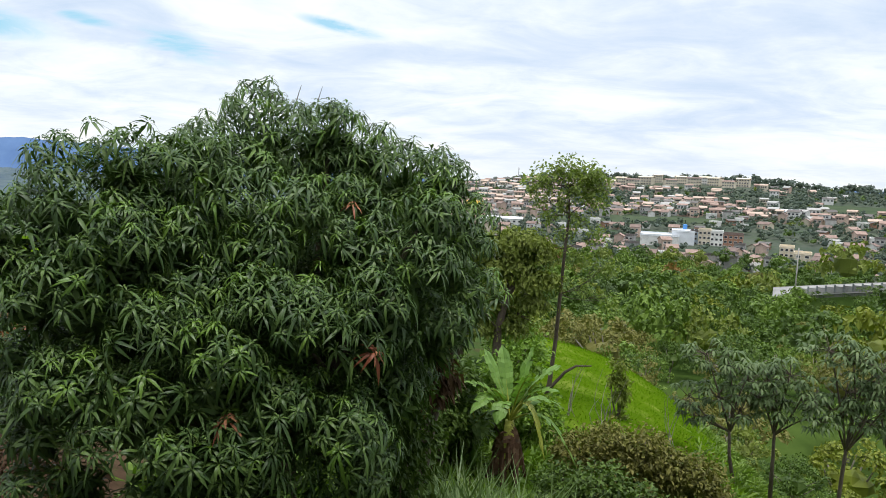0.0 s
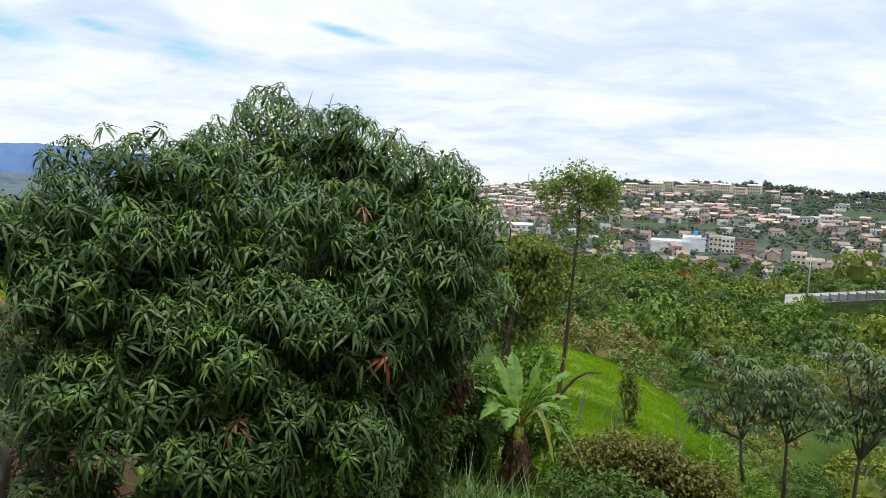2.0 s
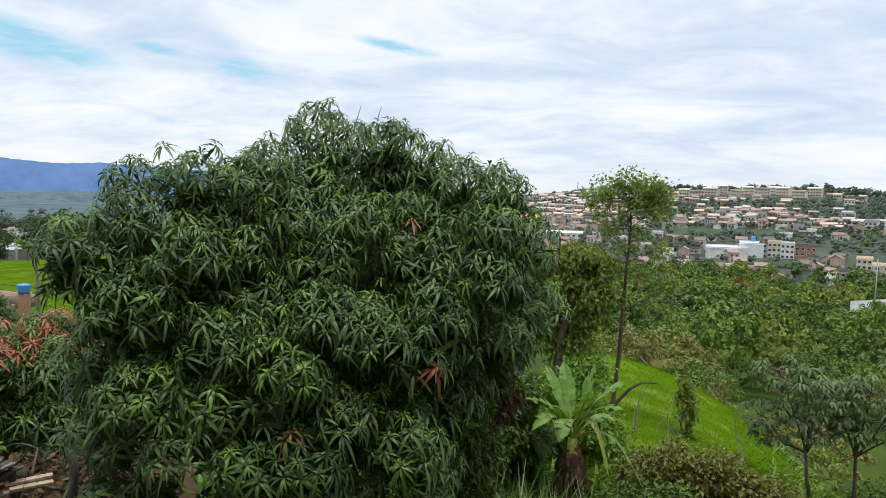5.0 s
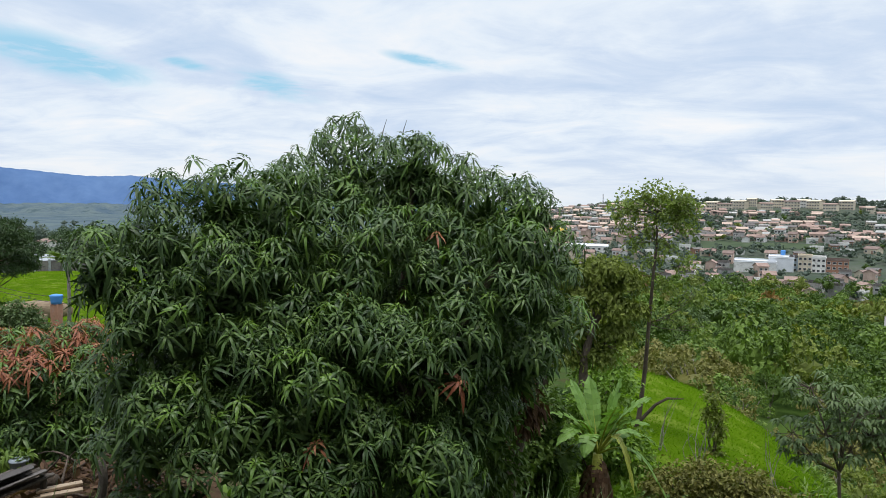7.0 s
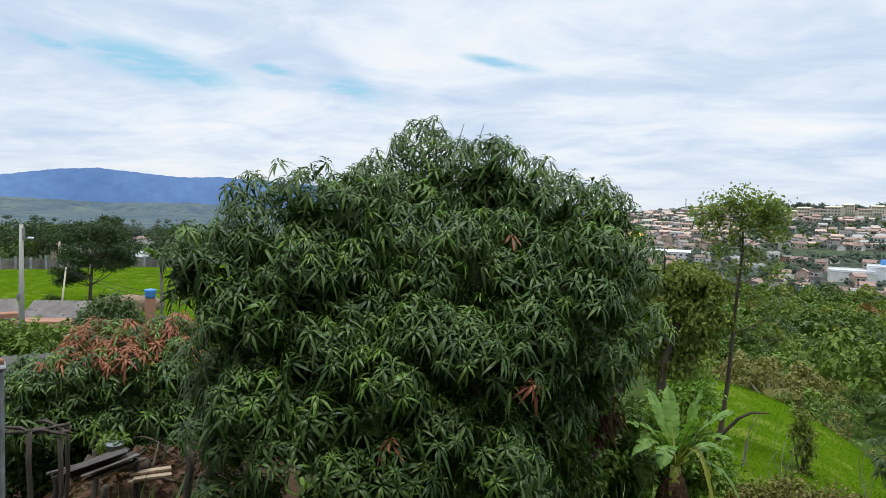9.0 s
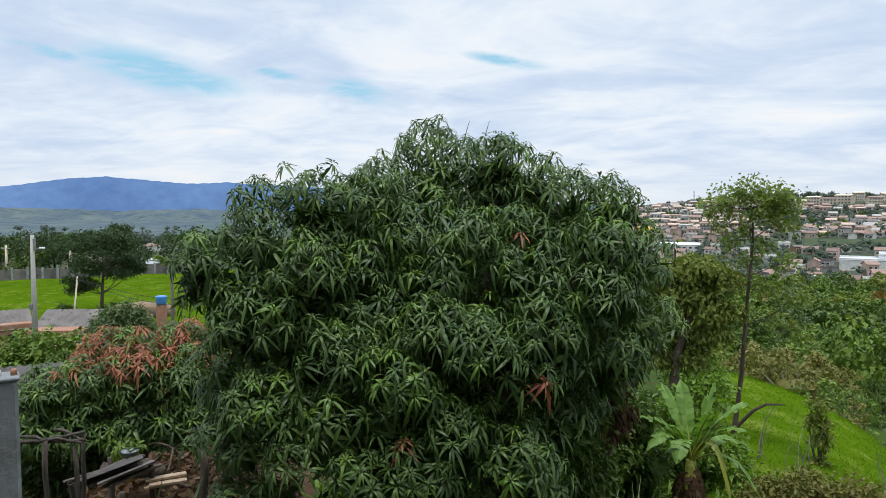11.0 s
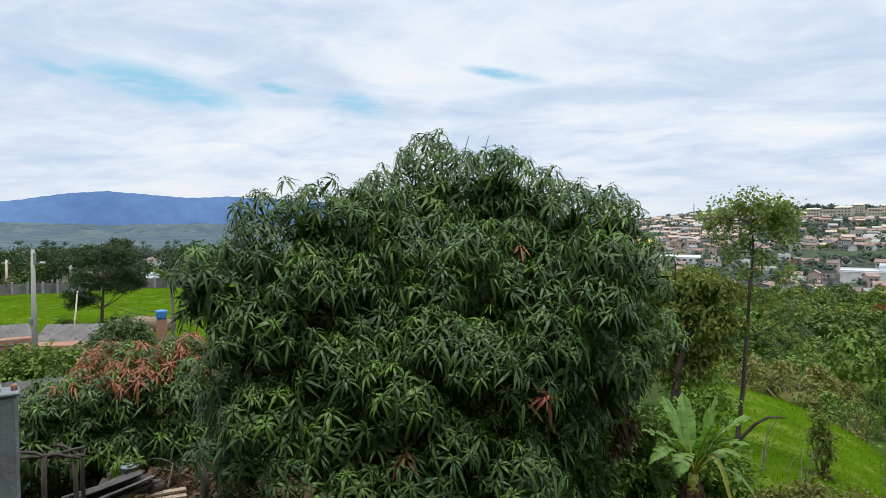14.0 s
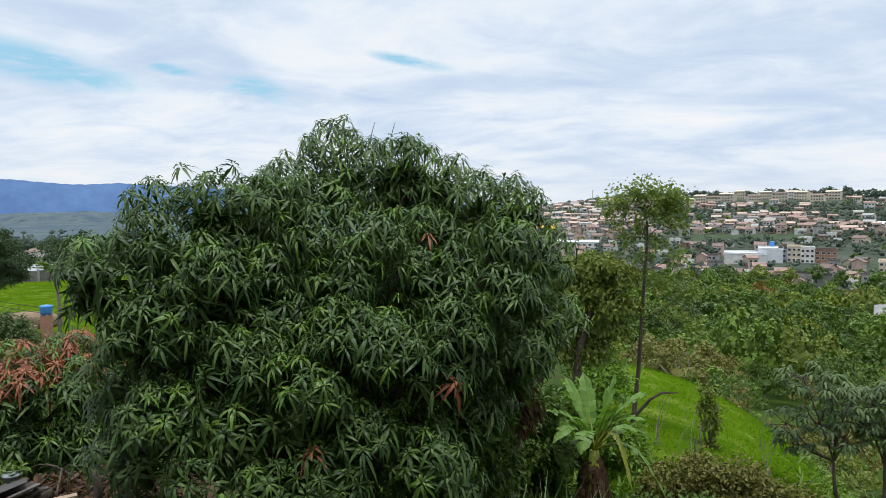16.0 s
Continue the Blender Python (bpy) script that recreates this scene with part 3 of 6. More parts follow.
MANGO_LOBES += [
    (-0.83, 5.84, -2.14, 0.54), (-0.37, 6.39, -2.06, 0.48), (-3.0, 5.5, -2.7, 0.5), (-2.2, 5.5, -2.9, 0.55), (-1.4, 5.7, -2.95, 0.55),
    (-0.7, 6.2, -2.8, 0.5), (-2.9, 7.6, -0.6, 0.9), (-1.4, 8.9, -0.5, 1.0), (-0.3, 8.6, -1.0, 0.9), (-2.2, 8.6, -1.6, 1.1), (-1.0, 7.6, -1.8, 1.1), (-3.3, 6.7, -1.7, 0.9), (-2.0, 6.9, -2.3, 1.0)]
MANGO_LOBES += [(-3.5, 5.72, -1.15, 0.52), (-3.5, 5.6, -1.7, 0.52), (-3.4, 5.6, -2.3, 0.5), (-3.2, 5.9, -0.75, 0.6), (-3.6, 5.8, -0.95, 0.55), (-2.7, 6.0, -0.9, 0.6), (-2.3, 6.3, -1.2, 0.7)]
# the highest shoots along the top
MANGO_LOBES += [(-1.3, 7.7, 0.42, 0.34), (-1.08, 7.75, 0.3, 0.34), (-2.5, 7.15, 0.12, 0.34), (-2.0, 5.5, -2.5, 0.6), (-1.6, 5.6, -2.7, 0.55), (-1.9, 5.5, -1.8, 0.6), (-2.86, 6.12, -0.08, 0.34), (-2.55, 6.5, -0.15, 0.4), (-0.02, 7.23, -0.10, 0.34), (-1.89, 7.60, 0.27, 0.34), (-1.44, 7.70, 0.37, 0.34), (-2.32, 7.06, 0.10, 0.34), (-0.90, 7.68, 0.18, 0.34),
                (-0.43, 7.52, -0.11, 0.34), (-2.69, 6.61, -0.20, 0.34), (-3.44, 6.02, -0.40, 0.34), (-3.81, 5.68, -0.66, 0.34), (0.26, 7.33, -0.56, 0.34), (-0.35, 6.45, -0.9, 0.5), (0.05, 6.65, -1.6, 0.46), (-0.15, 6.75, -0.35, 0.42)]
mango_tree("mango_tree", "large dense dark green mango tree with hanging leaf rosettes", (-1.7, 7.2, on_ground(-1.7, 7.2)), (-1.7, 7.2, -2.9), MANGO_LOBES,
           0.152, 0.120, 100000, 300, lambda p, h: 0.0015, lambda p, h: 0.09 + 0.14 * h, (-1.0, 2.0, 0.0))

RED_LOBES = [(-8.3, 8.3, -2.9, 0.6), (-7.6, 8.5, -2.75, 0.65), (-7.0, 8.8, -2.6, 0.7), (-6.4, 9.2, -2.7, 0.6), (-7.9, 9.3, -2.7, 0.8), (-6.9, 9.8, -2.6, 0.8),
             (-6.2, 9.0, -3.3, 0.6), (-5.8, 9.4, -2.9, 0.5), (-8.6, 8.6, -3.4, 0.6), (-7.6, 8.2, -3.35, 0.55), (-6.9, 8.6, -3.4, 0.6), (-8.3, 7.9, -3.5, 0.5), (-6.3, 8.9, -3.6, 0.5)]
mango_tree("young_mango_tree", "low mango tree with copper-red new leaves on top", (-7.3, 9.2, on_ground(-7.3, 9.2)), (-7.3, 9.2, -3.4), RED_LOBES,
           0.19, 0.135, 16000, 0, lambda p, h: 0.62 * smooth_step(0.6, 0.8, h), lambda p, h: 0.16, (-5.0, 4.0, 0.0), 0.28)


# ---- other trees and plants near the terrace ----
def clump_leaves(lobes, clumps, per, scatter, length, width, droop=0.25, outline=DIAMOND, flat=0.85, shell=(0.55, 1.05), dome=False):
    """Leaves in small sprays spread through the outer part of lobes (x, y, z, radius)."""
    lobes = np.array(lobes, float)
    pick = rng.choice(len(lobes), clumps, p=lobes[:, 3] ** 2 / (lobes[:, 3] ** 2).sum())
    d = ball_points(clumps)
    if dome:
        d[:, 2] = np.where(d[:, 2] < -0.15, -d[:, 2], d[:, 2])
    c = lobes[pick, :3] + d * lobes[pick, 3:4] * rng.uniform(*shell, (clumps, 1)) * (1, 1, flat)
    c, d = np.repeat(c, per, 0), np.repeat(d, per, 0)
    m = len(c)
    base = c + rng.normal(0, scatter, (m, 3))
    ahead = d * (0.7, 0.7, 0.3) + rng.normal(0, 0.6, (m, 3))
    up = rng.normal(0, 0.45, (m, 3)) + (0, 0, 1)
    if dome:
        # leaves lie along the outside of the crown, like tiles
        up = d + rng.normal(0, 0.3, (m, 3)) + (0, 0, 0.3)
        ahead = np.cross(up, rng.normal(0, 1, (m, 3))) - (0, 0, 0.4)
    size = length * rng.uniform(0.6, 1.3, m)
    return leaf_arrays(outline, base, ahead, up, size, size * width, droop * rng.uniform(0.3, 1.6, m))


def leafy_tree(name, label, path, radii, lobes, leaf_mat, clumps, per, scatter, length, width, bark=BARK, category="tree", group="", limbs=10, outline=DIAMOND, droop=0.25, shell=(0.55, 1.05), fork=0.5, flat=0.85, dome=False):
    """A tree from the line of its trunk and the lobes of its crown, all given in the world."""
    foot = np.array(path[0], float)
    foot[2] = on_ground(foot[0], foot[1])
    tree = thing(name, label, category, foot, group)
    line = np.array(path, float) - foot
    line[0] = (0, 0, -0.15)
    s = Shape()
    s.tube(line, np.linspace(radii[0], radii[1], len(line)), 9, 0.06)
    part("trunk", s, bark, tree, smooth=True)
    lobes = np.array(lobes, float)
    lobes[:, :3] -= foot
    rooted = line[max(1, int(len(line) * fork)):]
    for k, lobe in enumerate(lobes[rng.permutation(len(lobes))[:limbs]]):
        start = rooted[np.argmin(np.linalg.norm(rooted - lobe[:3] + (0, 0, lobe[3]), axis=1))]
        s = Shape()
        limb(s, start, lobe[:3], radii[1] * 0.75, radii[1] * 0.15, 0.2, 6, 6)
        for j in range(4):
            tip = lobe[:3] + ball_points(1)[0] * lobe[3] * 0.9
            limb(s, lobe[:3] * 0.6 + start * 0.4, tip, radii[1] * 0.3, 0.006, 0.2, 4, 5)
        part("limb", s, bark, tree, smooth=True)
    v, f = clump_leaves(lobes, clumps, per, scatter, length, width, droop, outline, flat, shell, dome)
    part("crown", make_mesh("crown", v, f, leaf_mat, outline is LANCE), None, tree, kind="stuff")
    return tree


leafy_tree("slender_tree", "tall slender tree with a thin open crown", [(2.87, 17.06, -6), (2.96, 17.04, -5.12), (3.06, 17.03, -3.92), (3.11, 17.02, -2.74), (3.16, 17.01, -1.58), (3.22, 17.0, -0.71), (3.17, 17.01, 0.0)],
           (0.07, 0.02), [(2.3, 17.1, 0.05, .26), (4.0, 16.9, 0.05, .26), (2.6, 17.1, 0.26, .32), (3.1, 17.0, 0.38, .33), (3.6, 16.9, 0.32, .32), (2.9, 17.2, 0.05, .3), (3.4, 16.8, 0.02, .3), (3.8, 17.0, 0.1, .28), (2.45, 17.3, -0.25, .26), (3.76, 16.9, -0.3, .28),
                           (3.1, 17.0, -0.35, .25), (2.7, 17.1, -0.75, .22), (3.5, 16.9, -0.8, .26), (3.14, 17.2, -1.2, .2), (3.95, 16.9, -1.2, .28), (2.5, 17.1, -1.4, .22), (3.5, 17, -1.8, .26), (4.2, 17, -2.0, .28), (3.8, 17.2, -2.6, .28), (4.3, 17.1, -2.9, .24)],
           AIRY, 270, 17, 0.08, 0.10, 0.3, BARK, limbs=20, fork=0.35)
side = Shape()
side.tube([(2.94, 17.05, -5.28), (3.33, 16.98, -4.78), (3.6, 16.9, -4.58), (3.98, 16.84, -4.55)], [0.05, 0.04, 0.03, 0.015], 7, 0.1)
slender = bpy.data.objects["slender_tree"]
part("dead_branch", side, BARK, slender, "bare crooked branch").matrix_basis = Matrix.Translation(-slender.location)

leafy_tree("olive_tree", "olive-green tree with a leaning trunk", [(1.5, 16.43, -5.6), (1.51, 16.43, -4.4), (1.5, 16.43, -3.56), (1.72, 16.41, -2.69), (2.1, 16.37, -2.1)], (0.14, 0.06),
           [(1.11, 16.46, -1.6, .42), (1.66, 16.42, -1.5, .45), (2.14, 16.36, -1.5, .4), (1.28, 16.45, -2.15, .45), (1.83, 16.4, -2.13, .45), (2.25, 16.35, -2.4, .4), (1.04, 16.5, -3.0, .45), (1.47, 16.9, -3.1, .4), (0.8, 16.9, -2.2, .5), (2.5, 16.5, -1.75, .4), (2.6, 16.6, -2.5, .4), (2.3, 16.6, -3.0, .45), (1.9, 16.6, -3.6, .4), (0.9, 16.7, -1.55, .4), (1.1, 16.6, -3.7, .45)],
           OLIVE, 760, 24, 0.085, 0.115, 0.3, fork=0.4, dome=True)
leafy_tree("dark_shrub_tree", "dark brownish bush tree", [(0.7, 20, -6.3), (0.8, 20, -4), (0.9, 19.98, -3)], (0.1, 0.05), [(0.75, 20, -1.7, .5), (1.2, 20, -2.4, .5), (0.9, 20, -3.3, .6), (1.5, 20, -3.9, .6)], BROWNISH, 350, 12, 0.1, 0.12, 0.3)
leafy_tree("leaning_tree", "dark leaning trunk with a draping crown", [(-0.16, 9.6, -4.6), (-0.11, 9.6, -3.98), (-0.02, 9.6, -3.46), (0.13, 9.6, -2.95), (0.22, 9.6, -2.27), (0.28, 9.6, -1.77)], (0.10, 0.05),
           [(0.1, 9.6, -1.5, .42), (-0.2, 9.7, -1.3, .45), (0.3, 9.6, -1.75, .32), (0.1, 9.6, -2.1, .3), (-0.15, 9.5, -1.9, .3)], MANGO, 420, 9, 0.08, 0.12, 0.16, outline=LANCE, droop=0.6)
drape = thing("dry_leaves", "brown dead leaves hanging in the branches", "dead leaves", (0.0, 9.5, -2.6))
v, f = clump_leaves([(-0.05, 0, 0.15, .22), (0.08, 0, -0.15, .2), (0.0, 0, -0.4, .16), (-0.17, 0, -0.1, .18)], 130, 7, 0.05, 0.16, 0.16, 0.9, LANCE)
part("leaf_mass", make_mesh("leaf_mass", v, f, DRY, True), None, drape, kind="stuff")


def bush(name, label, lobes, mat, clumps, per, length, width, group="", outline=DIAMOND, droop=0.3, scatter=0.09):
    lobes = np.array(lobes, float)
    foot = np.array([*lobes[:, :2].mean(0), 0])
    foot[2] = on_ground(foot[0], foot[1])
    b = thing(name, label, "bush", foot, group)
    lobes[:, :3] -= foot
    for lobe in lobes:
        s = Shape()
        limb(s, (lobe[0] * 0.4, lobe[1] * 0.4, -0.1), lobe[:3] + (0, 0, lobe[3] * 0.5), 0.025, 0.008, 0.25, 6, 6)
        part("stem", s, BARK, b, smooth=True)
    v, f = clump_leaves(lobes, clumps, per, scatter, length, width, droop, outline)
    part("foliage", make_mesh("foliage", v, f, mat, outline is LANCE), None, b, kind="stuff")
    return b


bush("bush", "dense green undergrowth bush on the slope", [(0.33, 12.5, -4.1, .5), (0.5, 12.5, -4.7, .5), (0.7, 12.5, -4.3, .4), (0.3, 12.3, -5.0, .5), (-0.4, 12.5, -4.8, .6)], LUSH, 420, 11, 0.11, 0.36)
bush("bush", "leafy green bush behind the banana plant", [(1.4, 13.6, -3.9, .5), (1.85, 13.6, -3.6, .45), (1.6, 13.6, -4.5, .6), (2.2, 13.9, -4.9, .5), (0.9, 13.6, -4.6, .5)], LUSH, 420, 11, 0.11, 0.36)
bush("bush", "bright green bush on the grassy shoulder", [(2.48, 19.9, -4.5, .45), (2.8, 19.9, -4.9, .5), (2.1, 19.9, -4.8, .6), (2.3, 19.9, -5.5, .5)], LUSH, 330, 11, 0.12, 0.34)
bush("bush", "dark green undergrowth between the mango and the leaning trunk", [(0.0, 11.5, -4.0, .6), (-0.45, 11.0, -4.3, .6), (0.3, 11.8, -3.5, .5), (-0.8, 10.6, -4.2, .6), (0.5, 12.0, -4.4, .5)], DEEP, 520, 11, 0.11, 0.34)
bush("vine", "leafy green vine hanging at the mango's edge", [(-0.42, 7.6, -1.8, .3), (-0.4, 7.55, -2.3, .34), (-0.36, 7.5, -2.85, .38), (-0.42, 7.45, -3.4, .42), (-0.5, 7.5, -3.95, .45)], DEEP, 620, 9, 0.085, 0.34, droop=0.6)
bush("brown_bush", "dull olive-brown bush with small leaves", [(2.7, 12.2, -4.95, .42), (3.25, 12.1, -4.75, .44), (3.87, 11.9, -4.75, .42), (3.4, 11.9, -5.2, .5)], BROWNISH, 600, 12, 0.085, 0.32)
bush("brown_bush", "dull olive-brown bush with small leaves", [(4.3, 11.75, -4.95, .38), (4.75, 11.6, -5.05, .38), (4.1, 11.8, -5.4, .4), (5.0, 11.6, -5.5, .35)], BROWNISH, 480, 12, 0.085, 0.32)
bush("bush", "green bush at the foot of the slope", [(2.1, 10.3, -4.75, .4), (2.7, 10.4, -4.8, .4), (3.3, 10.2, -5.0, .4), (2.5, 10, -5.1, .4)], DEEP, 380, 11, 0.09, 0.34)
bush("thin_shrub", "thin dark upright shrub on the grass slope", [(4.64, 16.35, -5.7, .16), (4.6, 16.36, -5.2, .2), (4.55, 16.4, -4.75, .2), (4.52, 16.4, -4.35, .15), (4.7, 16.4, -5.0, .18)], OLIVE, 150, 9, 0.09, 0.32, scatter=0.05)
for k, (x, y) in enumerate(((3.75, 14.5), (4.0, 15.2), (3.2, 15.6), (5.6, 15.2))):
    stalks = thing("dry_weed", "thin dry weed stalks in the grass", "weed", (x, y, on_ground(x, y)), "dry weeds")
    for j in range(5):
        s = Shape()
        limb(s, rng.normal(0, 0.05, 3) * (1, 1, 0), (rng.normal(0, 0.22), rng.normal(0, 0.2), rng.uniform(0.8, 1.5)), 0.010, 0.003, 0.25, 6, 5)
        part("stalk", s, BARK_PALE, stalks)


def fan_tree(path, tops, label):
    """A slender tree whose big drooping leaves sit in umbrellas at the ends of forked branches."""
    foot = np.array((path[0][0], path[0][1], on_ground(path[0][0], path[0][1])))
    tree = thing("umbrella_leaf_tree", label, "tree", foot, "umbrella-leaf trees")
    line = np.array(path, float) - foot
    line[0] = (0, 0, -0.2)
    s = Shape()
    s.tube(line, np.linspace(0.055, 0.03, len(line)), 8, 0.06)
    part("trunk", s, BARK, tree, smooth=True)
    groups = []
    for top in tops:
        mid = np.array(top[:3]) - foot
        s = Shape()
        limb(s, line[-1] * 0.9, mid, 0.026, 0.012, 0.15, 6, 6)
        for k in range(int(top[3] * 52)):
            q = ball_points(1)[0] * (1.15, 1.15, 0.75)
            tip = mid + q * top[3]
            limb(s, mid - (0, 0, 0.1), tip, 0.008, 0.004, 0.1, 4, 5)
            count = 9
            phi = np.arange(count) * 2.4 + rng.uniform(0, 6)
            tilt = np.radians(rng.uniform(60, 105, count))
            ahead = np.stack([np.sin(tilt) * np.cos(phi), np.sin(tilt) * np.sin(phi), np.cos(tilt)], -1)
            groups.append(leaf_arrays(LANCE, np.repeat(tip[None], count, 0) + ahead * 0.03, ahead, (0, 0, 1.0) + rng.normal(0, 0.2, (count, 3)), rng.uniform(0.11, 0.19, count), rng.uniform(0.022, 0.036, count), rng.uniform(0.6, 1.2, count)))
        part("branch", s, BARK, tree, smooth=True)
    part("crown", make_mesh("crown", *join_arrays(groups), GREY, True), None, tree, kind="stuff")


fan_tree([(7.21, 15.39, -7), (7.05, 15.45, -6.2), (7.01, 15.49, -5.5)], [(6.42, 15.74, -3.75, .42), (6.9, 15.54, -4.0, .45), (7.3, 15.38, -4.25, .4), (6.14, 15.85, -4.85, .36), (6.72, 15.62, -4.75, .4), (7.2, 15.4, -5.0, .4), (6.3, 15.8, -5.3, .3)], "slender tree with drooping grey-green leaf umbrellas")
fan_tree([(8.14, 15.49, -7), (8.12, 15.5, -6.2), (8.1, 15.52, -5.5)], [(7.89, 15.62, -4.3, .42), (8.3, 15.4, -4.1, .42), (8.55, 15.27, -4.65, .42), (8.06, 15.54, -5.0, .4), (8.8, 15.1, -5.1, .4), (7.71, 15.7, -4.75, .4)], "grey-green umbrella-leaf tree on the grass bank")
fan_tree([(9.56, 15.25, -7.2), (9.62, 15.2, -6.4), (9.66, 15.19, -5.6)], [(9.2, 15.47, -3.5, .5), (9.6, 15.2, -3.7, .45), (10.07, 14.9, -3.8, .5), (9.56, 15.25, -4.4, .45), (10.04, 14.94, -4.5, .45), (9.9, 15.0, -5.0, .4), (9.31, 15.4, -4.9, .4), (10.4, 14.7, -4.3, .5)], "broad umbrella-leaf tree with grey-green drooping leaves")
fan_tree([(11.2, 15.6, -8), (11.1, 15.7, -6.6), (11.0, 15.8, -5.6)], [(10.7, 15.8, -4.3, .5), (11.3, 15.6, -4.6, .5), (11.9, 15.4, -4.4, .55), (10.9, 15.7, -5.4, .5), (11.6, 15.4, -5.6, .5)], "grey-green umbrella-leaf tree lower on the bank")


# ---- banana plant ----
def banana_leaf(parent, base, tip, width, mat, sag, torn=0.3):
    """A long arching blade on a stalk, split into ribbons along its veins."""
    base, tip = np.array(base, float), np.array(tip, float)
    steps = 15
    t = np.linspace(0, 1, steps)[:, None]
    mid = base + (tip - base) * t
    mid[:, 2] += (np.sin(t[:, 0] * np.pi) * 0.9 - 0.25 * t[:, 0] * (1 - t[:, 0])) * sag
    along = unit(np.gradient(mid, axis=0))
    side = unit(np.cross(along, (0, 0, 1.0)) + 1e-6)
    top = np.cross(side, along)
    stalk = Shape()
    stalk.tube(mid, np.linspace(0.022, 0.004, steps), 6)
    wide = width * 1.25 * np.interp(t[:, 0], [0, 0.22, 0.32, 0.6, 0.85, 1.0], [0, 0.03, 0.75, 1.0, 0.7, 0.05])
    blade = Shape()
    for sgn in (-1, 1):
        for k in range(2, steps - 1):
            hang = rng.uniform(0, torn)
            a = mid[k] + top[k] * 0.012
            b = mid[k + 1] + top[k + 1] * 0.012
            gap = rng.uniform(0.02, 0.22) * torn * 2
            c = mid[k + 1] * (1 - gap * 0.3) + mid[k] * gap * 0.3 + along[k] * wide[k] * 0.25 + sgn * side[k] * wide[k + 1] + top[k] * wide[k] * (0.3 - hang * 1.6)
            d = mid[k] + along[k] * wide[k] * 0.25 + sgn * side[k] * wide[k] + top[k] * wide[k] * (0.3 - hang * 1.6)
            m1, m2 = (a + d) / 2 + top[k] * wide[k] * 0.10, (b + c) / 2 + top[k] * wide[k] * 0.10
            blade.put([a, b, m2, m1, c, d], [(0, 1, 2, 3), (3, 2, 4, 5)])
    leaf = part("leaf", blade, mat, parent)
    part("midrib", stalk, BANANA_OLD if mat is not DRY else DRY, leaf)


def banana_plant():
    foot = Vector((1.32, 11.52, on_ground(1.32, 11.52)))
    plant = thing("banana_plant", "banana plant with torn green leaves and dry skirts", "banana plant", foot)
    crown = np.array((0.02, 0, -4.15 - foot.z))
    s = Shape()
    s.tube([(0, 0, -0.1), (0.02, 0, 0.4), crown], [0.15, 0.13, 0.08], 12, 0.05)
    part("stem", s, BANANA_OLD, plant, "fibrous yellow-green stem", smooth=True)
    tips = [((0.48, 11.4, -3.45), .15, BANANA, .28), ((0.86, 11.9, -2.98), .12, BANANA, .14), ((1.70, 11.6, -2.84), .14, BANANA, .08), ((2.16, 11.4, -3.10), .14, BANANA, .24), ((2.12, 11.2, -3.5), .11, BANANA, .3),
            ((0.62, 11.1, -3.90), .13, BANANA, .42), ((1.05, 10.9, -4.0), .13, BANANA, .42), ((1.58, 11.1, -3.2), .13, BANANA, .16), ((1.2, 12.1, -2.95), .12, BANANA, .08), ((0.95, 11.2, -3.5), .11, BANANA, .2),
            ((1.93, 11.2, -4.7), .10, BANANA_OLD, .75), ((2.55, 11.3, -4.95), .09, BANANA, .6), ((2.3, 11.9, -4.0), .12, BANANA, .3), ((1.3, 11.2, -4.95), .07, BANANA_OLD, .3)]
    for tip, wide, mat, sag in tips:
        banana_leaf(plant, crown, np.subtract(tip, foot), wide, mat, sag)
    for k in range(14):
        a = rng.uniform(0, 6.28)
        banana_leaf(plant, crown - (0, 0, rng.uniform(0.0, 0.35)), (0.38 * math.cos(a), 0.38 * math.sin(a), rng.uniform(0.0, 0.4)), 0.08, DRY, 0.3, 0.9)


banana_plant()
young = Vector((0.75, 11.9, on_ground(0.75, 11.9)))
small = thing("banana_plant", "small dark green banana shoot beside the larger plant", "banana plant", young)
s = Shape()
s.tube([(0, 0, -0.1), (0, 0, 0.5), (0, 0, 0.9)], [0.07, 0.06, 0.04], 10)
part("stem", s, BANANA, small, smooth=True)
for tip, wide in (((-0.5, -0.2, 0.9), .16), ((0.45, -0.3, 1.0), .15), ((0.1, -0.5, 0.75), .15), ((-0.2, 0.2, 1.6), .15), ((-0.75, -0.3, 0.6), .12)):
    banana_leaf(small, (0, 0, 0.8), tip, wide, DEEP, 0.25)


# ---- reeds, weeds and grass ----
def blades(name, label, spots, count, spread, length, width, mat, category="grass", lean=0.45, droop=0.5, kind="stuff"):
    spots = np.array(spots, float)
    c = spots[rng.integers(0, len(spots), count)] + rng.normal(0, 1, (count, 2)) * spread
    base = np.concatenate([c, ground_height(c[:, 0], c[:, 1])[:, None] - 0.03], 1)
    ahead = rng.normal(0, lean, (count, 3)) * (1, 1, 0) + (0, 0, 1)
    size = length * rng.uniform(0.55, 1.15, count)
    side = rng.normal(0, 1, (count, 3)) * (1, 1, 0.1)
    v, f = leaf_arrays(BLADE, base, ahead, side, size, width * rng.uniform(0.7, 1.3, count), droop * rng.uniform(0.4, 1.4, count))
    return tagged(new(name, make_mesh(name, v, f, mat)), label, category, kind=kind)


